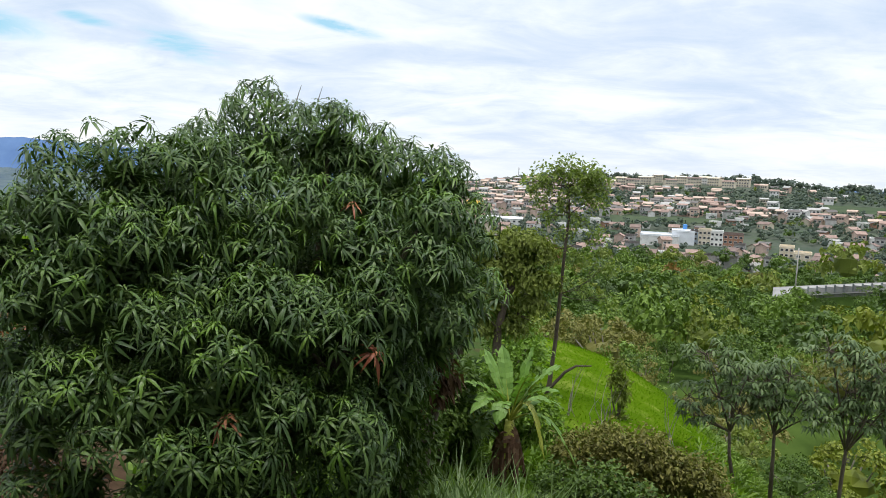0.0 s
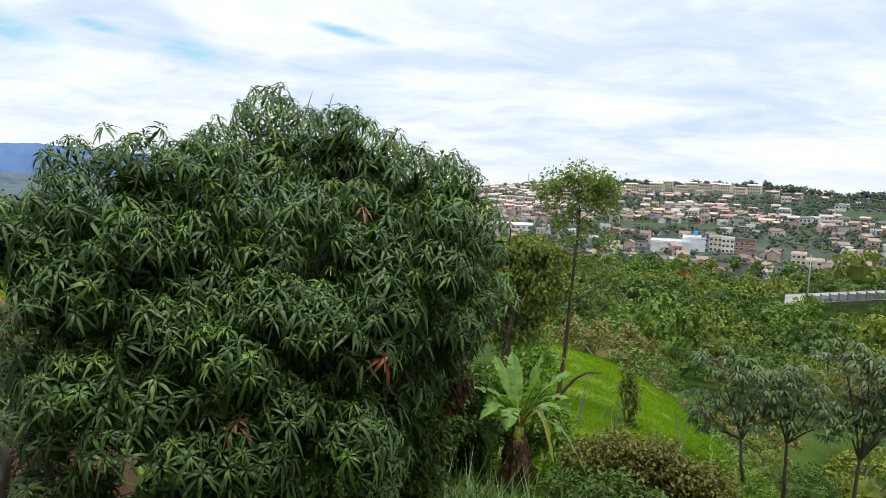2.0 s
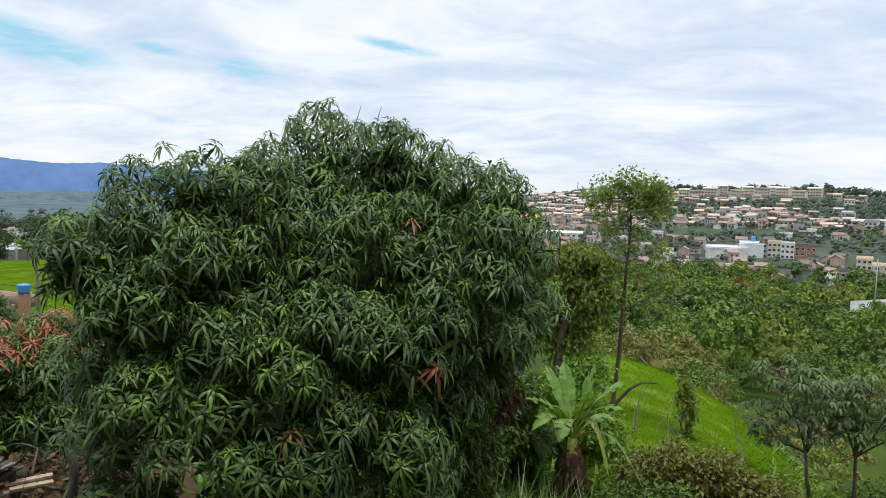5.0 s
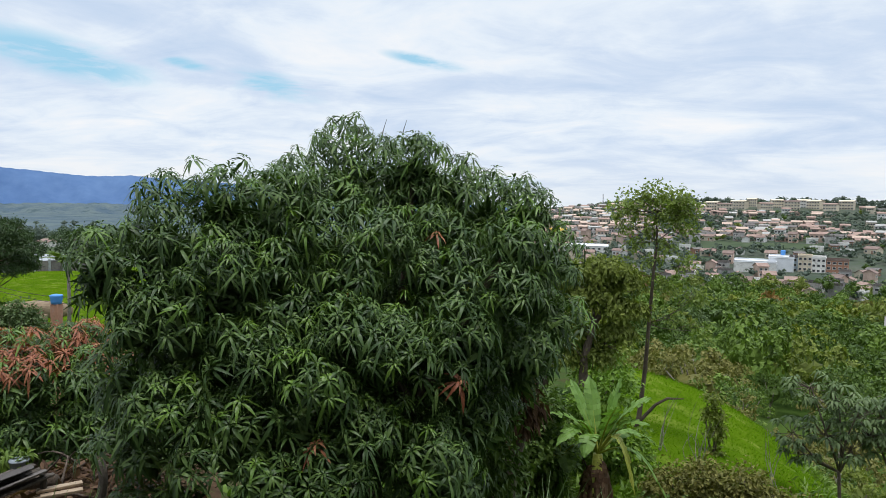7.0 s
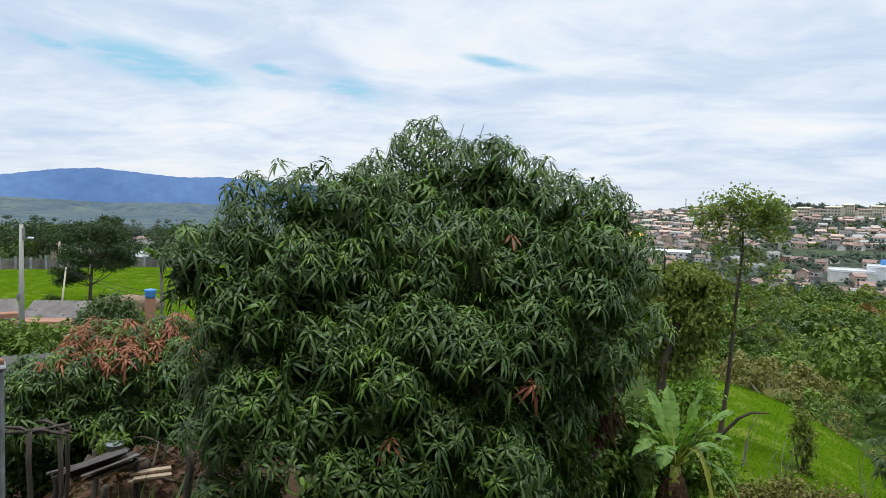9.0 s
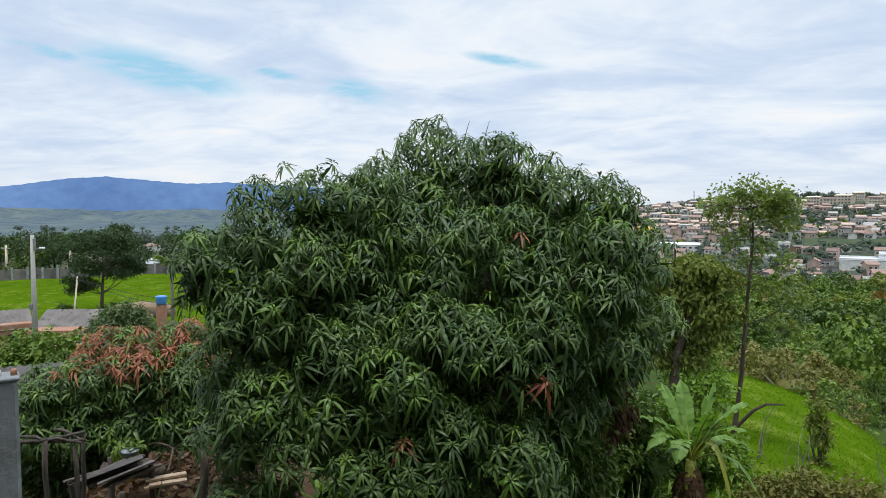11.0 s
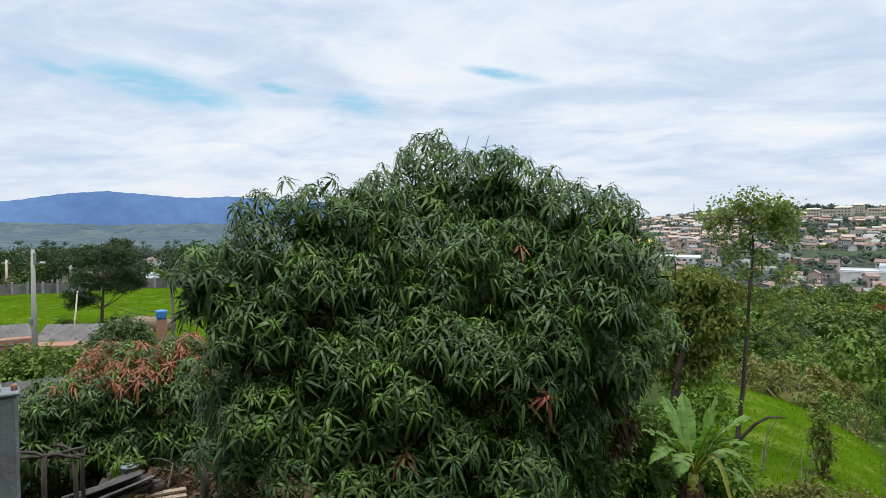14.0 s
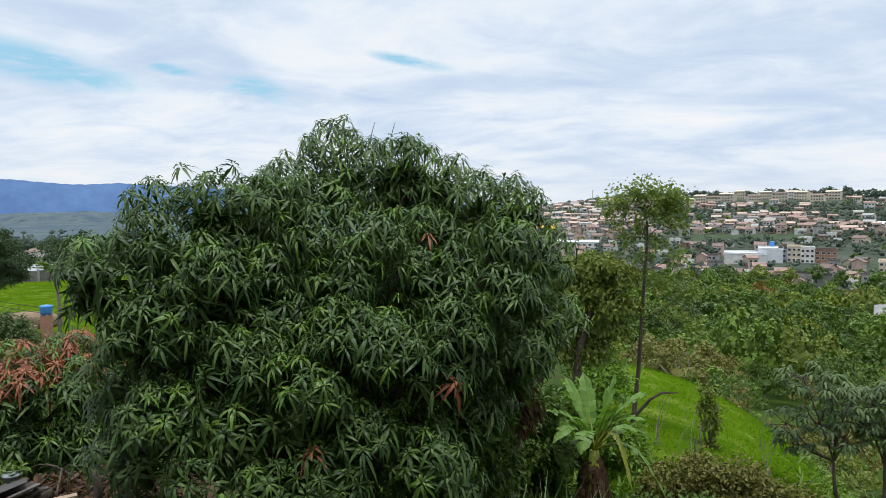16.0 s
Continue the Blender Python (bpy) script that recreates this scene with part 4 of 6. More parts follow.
blades("reed_grass", "long arching pale green blades of tall grass", [(-0.3, 8.0), (0.1, 8.0), (0.5, 8.0), (0.9, 7.95), (1.3, 7.9), (0.7, 8.3), (0.2, 8.4)], 2300, 0.24, 2.1, 0.017, REED, lean=0.35, droop=0.6)
k = 26000
r = np.sqrt(rng.uniform(13.0 ** 2, 33 ** 2, k))
t = np.radians(rng.uniform(7.0, 42, k))
blades("slope_grass", "bright green grass on the bank", np.stack([r * np.sin(t), r * np.cos(t)], -1), 52000, 0.12, 0.17, 0.010, GRASS, lean=0.6)
blades("undergrowth", "low dark green weeds under the trees", np.stack([rng.uniform(-4, 7, 900), rng.uniform(8.5, 14.5, 900)], -1), 14000, 0.15, 0.42, 0.035, LUSH, "weeds", lean=0.8, droop=0.4)
k = 4000
r = np.sqrt(rng.uniform(16.0 ** 2, 46 ** 2, k))
t = np.radians(rng.uniform(22, 46, k))
blades("bank_weeds", "rank green weeds down the bank", np.stack([r * np.sin(t), r * np.cos(t)], -1), 20000, 0.2, 0.45, 0.03, FRESH, "weeds", lean=0.8, droop=0.4)


# ---- woods in the valley ----
def crown_form(leaves, length, lobes=9, per=6):
    """A crown of about unit radius: bunches of leaves heaped in many uneven domes, with gaps between them."""
    k = np.arange(lobes) + 0.5
    lat = np.arcsin(np.clip(1.25 * (1 - k / lobes) - 0.27, -1, 1)) + rng.normal(0, 0.12, lobes)
    lon = k * 2.39996 + rng.normal(0, 0.25, lobes)
    out = rng.uniform(0.52, 0.82, lobes)
    l = np.stack([out * np.cos(lat) * np.cos(lon), out * np.cos(lat) * np.sin(lon), out * 0.85 * np.sin(lat), rng.uniform(0.75, 1.25, lobes) * 0.86 / math.sqrt(lobes)], -1)
    return clump_leaves(l, leaves // per, per, 0.035, length, 0.42, 0.2, shell=(0.85, 1.08), dome=True)


def core_form(u=9, w=6, reach=0.36):
    """The shaded inside of a crown, lumpy."""
    rows = []
    for a in range(w):
        for b in range(u):
            lat, lon = -1.3 + 2.6 * a / (w - 1), 2 * math.pi * b / u
            k = reach * rng.uniform(0.75, 1.15)
            rows.append((k * math.cos(lat) * math.cos(lon), k * math.cos(lat) * math.sin(lon), k * 0.75 * math.sin(lat)))
    q = [(a * u + b, a * u + (b + 1) % u, (a + 1) * u + (b + 1) % u, (a + 1) * u + b) for a in range(w - 1) for b in range(u)]
    return np.array(rows), [np.array(q)]


near_forms = [join_arrays([crown_form(2280, 0.067, 30), core_form()]) for _ in range(4)]
mid_forms = [join_arrays([crown_form(840, 0.11, 20), core_form()]) for _ in range(4)]
valley_forms = [join_arrays([crown_form(330, 0.17, 16), core_form(7, 5, 0.46)]) for _ in range(4)]
far_forms = [join_arrays([crown_form(72, 0.31, 9), core_form(6, 4, 0.55)]) for _ in range(4)]


def scatter_sector(turns, ranges, spacing, count):
    """Spots spread over a sector of the plan, at least spacing(r) apart."""
    out = np.zeros((0, 3))
    r = np.sqrt(rng.uniform(ranges[0] ** 2, ranges[1] ** 2, count))
    t = np.radians(rng.uniform(*turns, count))
    xy = np.stack([r * np.sin(t), r * np.cos(t)], -1)
    for p, q in zip(xy, r):
        if not len(out) or np.min(((out[:, :2] - p) ** 2).sum(1)) > spacing(q) ** 2:
            out = np.vstack([out, (*p, q)])
    return out


def tree_matrices(spots, radius, lift, squash=0.85):
    z = ground_height(spots[:, 0], spots[:, 1])
    mats = np.zeros((len(spots), 4, 4))
    a = rng.uniform(0, 6.28, len(spots))
    s = radius * rng.uniform(0.65, 1.35, len(spots))
    mats[:, 0, 0], mats[:, 0, 1], mats[:, 1, 0], mats[:, 1, 1] = np.cos(a) * s, -np.sin(a) * s, np.sin(a) * s, np.cos(a) * s
    mats[:, 2, 2], mats[:, 3, 3] = s * squash * rng.uniform(0.8, 1.25, len(spots)), 1
    mats[:, 0, 3], mats[:, 1, 3] = spots[:, 0], spots[:, 1]
    mats[:, 2, 3] = z + lift * s
    return mats


def woods(label, spots, radius, lift, forms, mats, shares, squash=0.85):
    m = tree_matrices(spots, radius, lift, squash)
    tone = rng.choice(len(mats), len(spots), p=shares)
    form = rng.integers(0, len(forms), len(spots))
    for k, mat in enumerate(mats):
        groups = [place_arrays(forms[j], m[(tone == k) & (form == j)]) for j in range(len(forms)) if ((tone == k) & (form == j)).any()]
        if groups:
            tagged(new("woods", make_mesh("woods", *join_arrays(groups), mat)), label, "trees", kind="stuff")


TONES, SHARES = (DEEP, FRESH, OLIVE, BROWNISH, YELLOWISH, GREY, RUST), (0.54, 0.25, 0.09, 0.05, 0.05, 0.015, 0.005)
valley = scatter_sector((-6, 42), (75, 345), lambda r: 4.9 + 0.009 * r, 9000)
keep = ~((np.abs(np.degrees(np.arctan2(valley[:, 0], valley[:, 1])) - 31) < 4.5) & (valley[:, 2] > 157) & (valley[:, 2] < 180))
valley = valley[keep]
woods("mixed green trees filling the valley", valley[valley[:, 2] < 150], 4.0, 1.15, mid_forms, TONES, SHARES, 1.0)
woods("mixed green trees filling the valley", valley[valley[:, 2] >= 150], 4.4, 1.15, valley_forms, TONES, SHARES, 1.0)

scrub_forms = [crown_form(480, 0.09, 9) for _ in range(4)]
scrub = scatter_sector((12, 47), (27, 50), lambda r: 1.5 + 0.012 * r, 1300)
woods("tangled green and olive scrub on the valley side", scrub, 1.3, 0.35, scrub_forms, (DEEP, BROWNISH, FRESH), (0.6, 0.25, 0.15))
verge = scatter_sector((25.5, 38), (138, 157), lambda r: 2.2, 500)
woods("green shrubs below the concrete wall", verge, 2.0, 0.4, scrub_forms, (DEEP, FRESH), (0.6, 0.4))
# the nearest valley trees stand singly
bank = scatter_sector((4, 42), (31, 75), lambda r: 4.6 + 0.02 * r, 900)
bank = np.vstack([bank, scatter_sector((27, 44), (22, 31), lambda r: 2.6, 80)])
tree_meshes = {}
for k, (x, y, r) in enumerate(bank):
    dry = 9 < math.degrees(math.atan2(x, y)) < 23 and r < 52
    tone = int(rng.choice(len(TONES), p=(0.15, 0.05, 0.28, 0.46, 0.05, 0.01, 0.0) if dry else (0.46, 0.16, 0.18, 0.13, 0.06, 0.01, 0.0)))
    form = int(rng.integers(4))
    size = rng.uniform(2.3, 3.9) * (1.0 if r > 42 else 0.75) if r > 31 else rng.uniform(1.0, 1.5)
    tree = thing("valley_tree", ("dark green", "fresh green", "olive", "brownish", "yellow-green", "grey-green", "rust-tinged")[tone] + " broadleaf tree on the valley side", "tree", (x, y, on_ground(x, y)), "valley trees", turn=float(rng.uniform(0, 360)))
    if (tone, form) not in tree_meshes:
        tree_meshes[tone, form] = make_mesh("crown", *near_forms[form], TONES[tone])
    if form not in tree_meshes:
        s = Shape()
        limb(s, (0, 0, -0.4), (0.05, 0, 0.75), 0.06, 0.045, 0.1, 5, 7)
        for q in ball_points(7):
            limb(s, (0.05, 0, 0.6), q * (0.6, 0.6, 0.3) + (0, 0, 1.2), 0.03, 0.008, 0.15, 4, 5)
        tree_meshes[form] = s.mesh("trunk", BARK_PALE, True)
    part("trunk", tree_meshes[form], None, tree).matrix_basis = Matrix.Scale(size, 4)
    part("crown", tree_meshes[tone, form], None, tree, kind="stuff").matrix_basis = Matrix.Translation((0, 0, size * 0.95)) @ Matrix.Scale(size, 4)


# ---- the town across the valley ----
def roof_shape(w, d, z, rise, over=0.5, thick=0.18):
    """A gabled tile roof with thickness, the ridge along x."""
    s = Shape()
    x, y = w / 2 + over, d / 2 + over
    v = [(-x, -y, z - 0.1), (x, -y, z - 0.1), (x, 0, z + rise), (-x, 0, z + rise), (-x, y, z - 0.1), (x, y, z - 0.1)]
    v += [(a, b, c + thick) for a, b, c in v]
    q = [(0, 3, 2, 1), (3, 4, 5, 2), (6, 7, 8, 9), (9, 8, 11, 10), (0, 1, 7, 6), (4, 10, 11, 5), (1, 2, 8, 7), (2, 5, 11, 8), (0, 6, 9, 3), (3, 9, 10, 4)]
    return s.put(v, q)


def gabled_walls(w, d, h, rise):
    s = Shape()
    x, y = w / 2, d / 2
    v = [(-x, -y, -3), (x, -y, -3), (x, y, -3), (-x, y, -3), (-x, -y, h), (x, -y, h), (x, y, h), (-x, y, h), (-x, 0, h + rise), (x, 0, h + rise)]
    return s.put(v, [(0, 1, 5, 4), (2, 3, 7, 6), (1, 2, 6, 5), (3, 0, 4, 7)], [(5, 6, 9), (7, 4, 8)])


def window_part(parent, x, y, z, w, h, deep=0.3):
    """A window with its dark glass set in a pale frame."""
    win = part("window", Shape().box((x, y, z), (w, deep, h), bevel=0.04), DARK, parent)
    s = Shape()
    for dx, dz, a, b in ((-w / 2, 0, 0.12, h + 0.2), (w / 2, 0, 0.12, h + 0.2), (0, h / 2, w, 0.12), (0, -h / 2, w + 0.3, 0.14)):
        s.box((x + dx, y - deep * 0.1, z + dz), (a, deep + 0.1, b))
    part("frame", s, WALL_WHITE, win)


def house(name, label, w, d, h, rise, wall, roof, floors=1, flat=False):
    """A small house that faces -y."""
    w, d = w * 0.82, d * 0.82
    home = thing(name, label, "house", (0, 0, 0), "town houses")
    if flat:
        part("wall", Shape().box((0, 0, h / 2 - 1.5), (w, d, h + 3), bevel=0.1), wall, home)
        s = Shape().box((0, 0, h + 0.08), (w + 0.5, d + 0.5, 0.25), bevel=0.05)
        for dx, dy, a, b in ((0, -d / 2, w, 0.2), (0, d / 2, w, 0.2), (-w / 2, 0, 0.2, d), (w / 2, 0, 0.2, d)):
            s.box((dx, dy, h + 0.5), (a, b, 0.7))
        part("roof", s, roof, home)
    else:
        part("wall", gabled_walls(w, d, h, rise), wall, home)
        part("roof", roof_shape(w, d, h, rise), roof, home)
    for f in range(floors):
        z = 1.5 + f * 2.9
        for x in np.linspace(-w / 2 + 1.6, w / 2 - 1.6, max(2, int(w / 3.2))):
            window_part(home, float(x), -d / 2, z, 1.5, 1.2)
    part("door", Shape().box((w * 0.12, -d / 2, 1.0), (0.95, 0.3, 2.1), bevel=0.03), BRICK, home)
    return home


HOMES = [house("house", "cream house with a terracotta tile roof", 8, 6.5, 3.2, 1.7, WALL_CREAM, TERRACOTTA),
         house("house", "white house with a terracotta tile roof", 7, 6, 3.1, 1.4, WALL_WHITE, TERRACOTTA),
         house("house", "two-storey pinkish house with a tile roof", 7, 6.5, 6.0, 1.6, WALL_PINK, TERRACOTTA, 2),
         house("house", "grey flat-roofed two-storey house", 6.5, 7, 6.0, 0, WALL_GREY, FIBRE, 2, True),
         house("house", "bare brick house with a grey sheet roof", 7, 6, 3.1, 0.9, BRICK, FIBRE),
         house("house", "white flat-roofed house with a parapet", 7, 6.5, 3.4, 0, WALL_WHITE, WALL_WHITE, 1, True),
         house("house", "long low house with a brown tile roof", 11, 6.5, 3.1, 1.5, WALL_CREAM, TERRACOTTA)]
meadows = ((18.5, 520, 4.5, 13), (31.7, 640, 2.2, 45), (12, 505, 4.0, 9), (20, 385, 3.0, 12))


def in_meadow(x, y):
    t, r = math.degrees(math.atan2(x, y)), math.hypot(x, y)
    return any(abs(t - a) < c and abs(r - b) < e for a, b, c, e in meadows)


def in_big_plot(x, y):
    t, r = math.degrees(math.atan2(x, y)), math.hypot(x, y)
    return (16.2 < t < 25.0 and 405 < r < 470) or (26 < t < 29.5 and 380 < r < 440) or (13 < t < 24.6 and 735 < r < 830)


town = scatter_sector((-4, 40), (345, 800), lambda r: 5.2 + 0.005 * r, 7000)
# streets of houses in some quarters, gardens and trees in others
density = np.array([0.25 + 0.75 * (wave(x, y * 0.7, 28.0) > -0.25) for x, y, r in town])
bearing = np.degrees(np.arctan2(town[:, 0], town[:, 1]))
density *= np.interp(bearing, [-4, 4, 22, 27, 40], [1, 1, 1, 0.75, 0.6])
density *= np.where((bearing > 23.5) & (town[:, 2] > 590), 0.3, 1.0) * np.where((bearing > 8) & (np.abs(town[:, 2] - 500 - 8 * np.sin(bearing)) < 26), 0.15, 1.0) * np.where(np.abs(town[:, 2] - 690 - 12 * np.sin(bearing * 0.7)) < 22, 0.3, 1.0)
town = np.array([p for p, k in zip(town, density) if rng.uniform() < k and not in_meadow(p[0], p[1]) and not in_big_plot(p[0], p[1])])
town = town[np.argsort(town[:, 2])]
for k, (x, y, r) in enumerate(town[:290]):
    base = HOMES[int(rng.choice(7, p=(0.16, 0.18, 0.12, 0.16, 0.10, 0.16, 0.12)))]
    face = -math.degrees(math.atan2(x, y)) + float(rng.normal(0, 25)) + (90 if rng.uniform() < 0.35 else 0)
    copy_thing(base, pose(x, y, on_ground(x, y), 0, 0, face))
for base in HOMES:
    for ob in (*base.children_recursive, base):
        bpy.data.objects.remove(ob)

# the streets farther up the hill
walls, roofs = {0: Shape(), 1: Shape(), 2: Shape()}, {0: Shape(), 1: Shape(), 2: Shape(), 3: Shape()}
panes = Shape()
for x, y, r in town[290:]:
    face = Matrix.Rotation(-math.atan2(x, y) + float(rng.normal(0, 0.3)), 3, "Z")
    w, d, h = rng.uniform(5, 9), rng.uniform(4.5, 6.5), rng.choice((2.8, 2.8, 5.4))
    spot = np.array((x, y, on_ground(x, y)))
    for shape, made in ((walls[int(rng.integers(3))], gabled_walls(w, d, h, 1.5)), (roofs[int(rng.choice(4, p=(0.4, 0.2, 0.2, 0.2)))], roof_shape(w, d, h, rng.uniform(0.8, 1.6)))):
        shape.put(made.verts[0] @ np.array(face).T + spot, made.quads[0], made.tris[0] if made.tris else ())
    for q in np.linspace(-w / 2 + 1.5, w / 2 - 1.5, 3):
        panes.box(np.array(face) @ np.array((q, -d / 2, h - 1.6)) + spot, (1.4, 0.2, 1.2), face)
far_town = thing("far_town", "rows of small tiled houses climbing the far hill", "houses", kind="stuff")
for k, m in enumerate((WALL_CREAM, WALL_WHITE, WALL_PINK)):
    part("wall", walls[k], m, far_town, kind="stuff")
for k, m in enumerate((TERRACOTTA, FIBRE, WALL_PINK, WALL_GREY)):
    part("roof", roofs[k], m, far_town, kind="stuff")
part("window", panes, DARK, far_town, kind="stuff")


def block(name, label, turn, r, w, d, floors, wall, roof, columns, storey=2.9, lift=0.0, pitched=0.0, face=0.0):
    """A larger building with rows of windows on the side towards the valley."""
    x, y = polar(turn, r)
    b = thing(name, label, "building", (x, y, on_ground(x, y) + lift), turn=-turn + face)
    h = floors * storey
    part("wall", Shape().box((0, 0, h / 2 - 3), (w, d, h + 6), bevel=0.15), wall, b)
    if pitched:
        part("roof", roof_shape(w, d, h, pitched), roof, b)
    else:
        s = Shape().box((0, 0, h + 0.12), (w + 0.6, d + 0.6, 0.25), bevel=0.05)
        for dx, dy, p, q in ((0, -d / 2, w, 0.25), (0, d / 2, w, 0.25), (-w / 2, 0, 0.25, d), (w / 2, 0, 0.25, d)):
            s.box((dx, dy, h + 0.6), (p, q, 0.8))
        part("roof", s, roof, b)
    for f in range(floors):
        for q in np.linspace(-w / 2 + w / columns / 2, w / 2 - w / columns / 2, columns):
            window_part(b, float(q), -d / 2, f * storey + 1.6, min(1.8, w / columns * 0.6), 1.3)
    return b


block("factory_hall", "long white industrial hall with a flat roof", 18.0, 432, 22, 24, 1, WALL_WHITE, METAL_WHITE, 4, 7.5, lift=-3)
block("factory_hall", "white windowless hall beside the road", 19.8, 438, 13, 22, 1, METAL_WHITE, METAL_WHITE, 2, 10.5, lift=-4)
block("office_block", "narrow grey-blue building with dark windows", 20.75, 440, 6, 14, 3, WALL_BLUE, FIBRE, 3, lift=-2)
block("apartment_building", "cream three-storey apartment building", 21.4, 436, 7, 12, 4, WALL_CREAM, WALL_CREAM, 3, lift=-3.5)
block("apartment_building", "white three-storey building with dark windows", 22.3, 436, 7, 12, 4, WALL_WHITE, WALL_WHITE, 3, lift=-4)
block("brick_building", "unplastered brick building with flat roof", 23.5, 438, 11, 12, 3, BRICK, TERRACOTTA, 4, lift=-2.5)
block("cream_building", "two-storey cream building with a flat roof", 27.3, 412, 7, 10, 2, WALL_CREAM, WALL_CREAM, 3, lift=-0.5)
block("cream_building", "pale yellow box-shaped building", 28.4, 400, 8, 10, 2, WALL_CREAM, WALL_CREAM, 2, lift=-2)
block("white_house", "white house with a wide flat roof", 31.4, 372, 9, 9, 1, WALL_WHITE, WALL_WHITE, 3, lift=1)
block("white_hall", "white-roofed low hall among houses", 27.2, 580, 18, 14, 1, WALL_WHITE, METAL_WHITE, 4, 3.5, pitched=1.5)
block("long_shed", "long low white shed in the valley", 5.0, 470, 30, 12, 1, WALL_WHITE, METAL_WHITE, 8, 3.4, pitched=1.2)
for turn, r, w in ((13.9, 745, 11), (14.8, 765, 13), (15.6, 750, 14), (16.7, 775, 15), (17.6, 800, 9), (18.5, 770, 12), (19.3, 795, 11), (20.3, 775, 14), (21.1, 800, 12), (21.9, 780, 13), (22.9, 765, 12), (23.9, 790, 13)):
    block("apartment_block", "cream apartment block with tiled roof on the ridge", turn, r, w, 11, 3, WALL_CREAM if rng.uniform() < 0.8 else WALL_WHITE, TERRACOTTA if rng.uniform() < 0.5 else WALL_CREAM, 5, pitched=1.2, lift=float(rng.uniform(-3, 0)), face=float(rng.uniform(-35, 35)))
block("yellow_building", "bright yellow building roof among houses", 2.75, 500, 12, 10, 2, WALL_CREAM, YELLOW, 4, lift=2, pitched=2.0)
tank = thing("water_tank", "blue water tank on a roof", "water tank", (*polar(19.9, 440), on_ground(*polar(19.9, 440)) + 7.5))
s = Shape()
s.tube([(0, 0, 0), (0, 0, 2.6), (0, 0, 2.9)], [1.3, 1.3, 0.7], 14)
part("tank", s, BLUE, tank)
mx, my = polar(6.33, 800)
mast = thing("radio_mast", "tall thin lattice radio mast on the ridge", "mast", (mx, my, on_ground(mx, my)))
top = 800 * math.tan(radians(1.38)) - on_ground(mx, my)
for a in range(3):
    s = Shape()
    s.tube([(0.7 * math.cos(a * 2.09), 0.7 * math.sin(a * 2.09), 0), (0.35 * math.cos(a * 2.09), 0.35 * math.sin(a * 2.09), top)], [0.22, 0.14], 6)
    part("leg", s, STEEL, mast)
for z in np.arange(3, top, 3.0):
    part("brace", Shape().box((0, 0, float(z)), (1.2, 1.0, 0.12)), STEEL, mast)
part("panel_antenna", Shape().box((0, -0.5, top - 1.5), (1.6, 0.3, 2.4), bevel=0.05), METAL_WHITE, mast)

trees = scatter_sector((-6, 42), (345, 930), lambda r: 4.4 + 0.003 * r, 12000)
trees = np.array([p for p in trees if np.min((town[:, 0] - p[0]) ** 2 + (town[:, 1] - p[1]) ** 2) > 10 and not in_meadow(p[0], p[1]) and not in_big_plot(p[0], p[1] + 0)])
woods("dark trees between the houses on the hill", trees, 3.2, 0.75, far_forms, (HAZED_LEAF, DEEP, OLIVE), (0.9, 0.07, 0.03))
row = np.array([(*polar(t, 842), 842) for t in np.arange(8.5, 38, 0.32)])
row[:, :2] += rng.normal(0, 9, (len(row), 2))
woods("trees along the ridge behind the apartment blocks", row, 5.5, 0.8, far_forms, (HAZED_LEAF,), (1.0,))
for a, b, c, e in meadows:
    t0, t1 = np.radians(a - c), np.radians(a + c)
    tt, rr = np.meshgrid(np.linspace(t0, t1, 24), np.linspace(b - e, b + e, 8))
    xx, yy = rr * np.sin(tt), rr * np.cos(tt)
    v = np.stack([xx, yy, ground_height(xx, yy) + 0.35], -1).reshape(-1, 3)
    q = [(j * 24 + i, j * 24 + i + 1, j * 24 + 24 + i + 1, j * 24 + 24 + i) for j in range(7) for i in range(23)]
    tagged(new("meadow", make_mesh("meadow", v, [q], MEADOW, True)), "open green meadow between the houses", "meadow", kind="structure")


# ---- concrete yard and wall among the valley trees ----
def panel_wall(name, label, a, b, height, count, mat, lift=0.0):
    """A wall of posts and panels from a to b, following the ground."""
    w = thing(name, label, "wall", (0, 0, 0))
    a, b = np.array(a, float), np.array(b, float)
    for k in range(count):
        p, q = a + (b - a) * k / count, a + (b - a) * (k + 1) / count
        m = (p + q) / 2
        z = float(bank_height(*m)) if lift else on_ground(*m)
        turn = Matrix.Rotation(math.atan2(q[1] - p[1], q[0] - p[0]), 3, "Z")
        part("panel", Shape().box((*m, z + height / 2 - 0.4), (np.linalg.norm(q - p) * 0.985, 0.12, height + 0.8), turn, 0.02), mat, w)
        part("post", Shape().box((*p, z + height / 2 + 0.1), (0.34, 0.34, height + 0.3), turn, 0.03), CONCRETE, w)
    return w


def bank_height(x, y):
    """The levelled yard lies on a rise among the trees."""
    return -21.6 + 0.5 * (np.degrees(np.arctan2(x, y)) - 27)


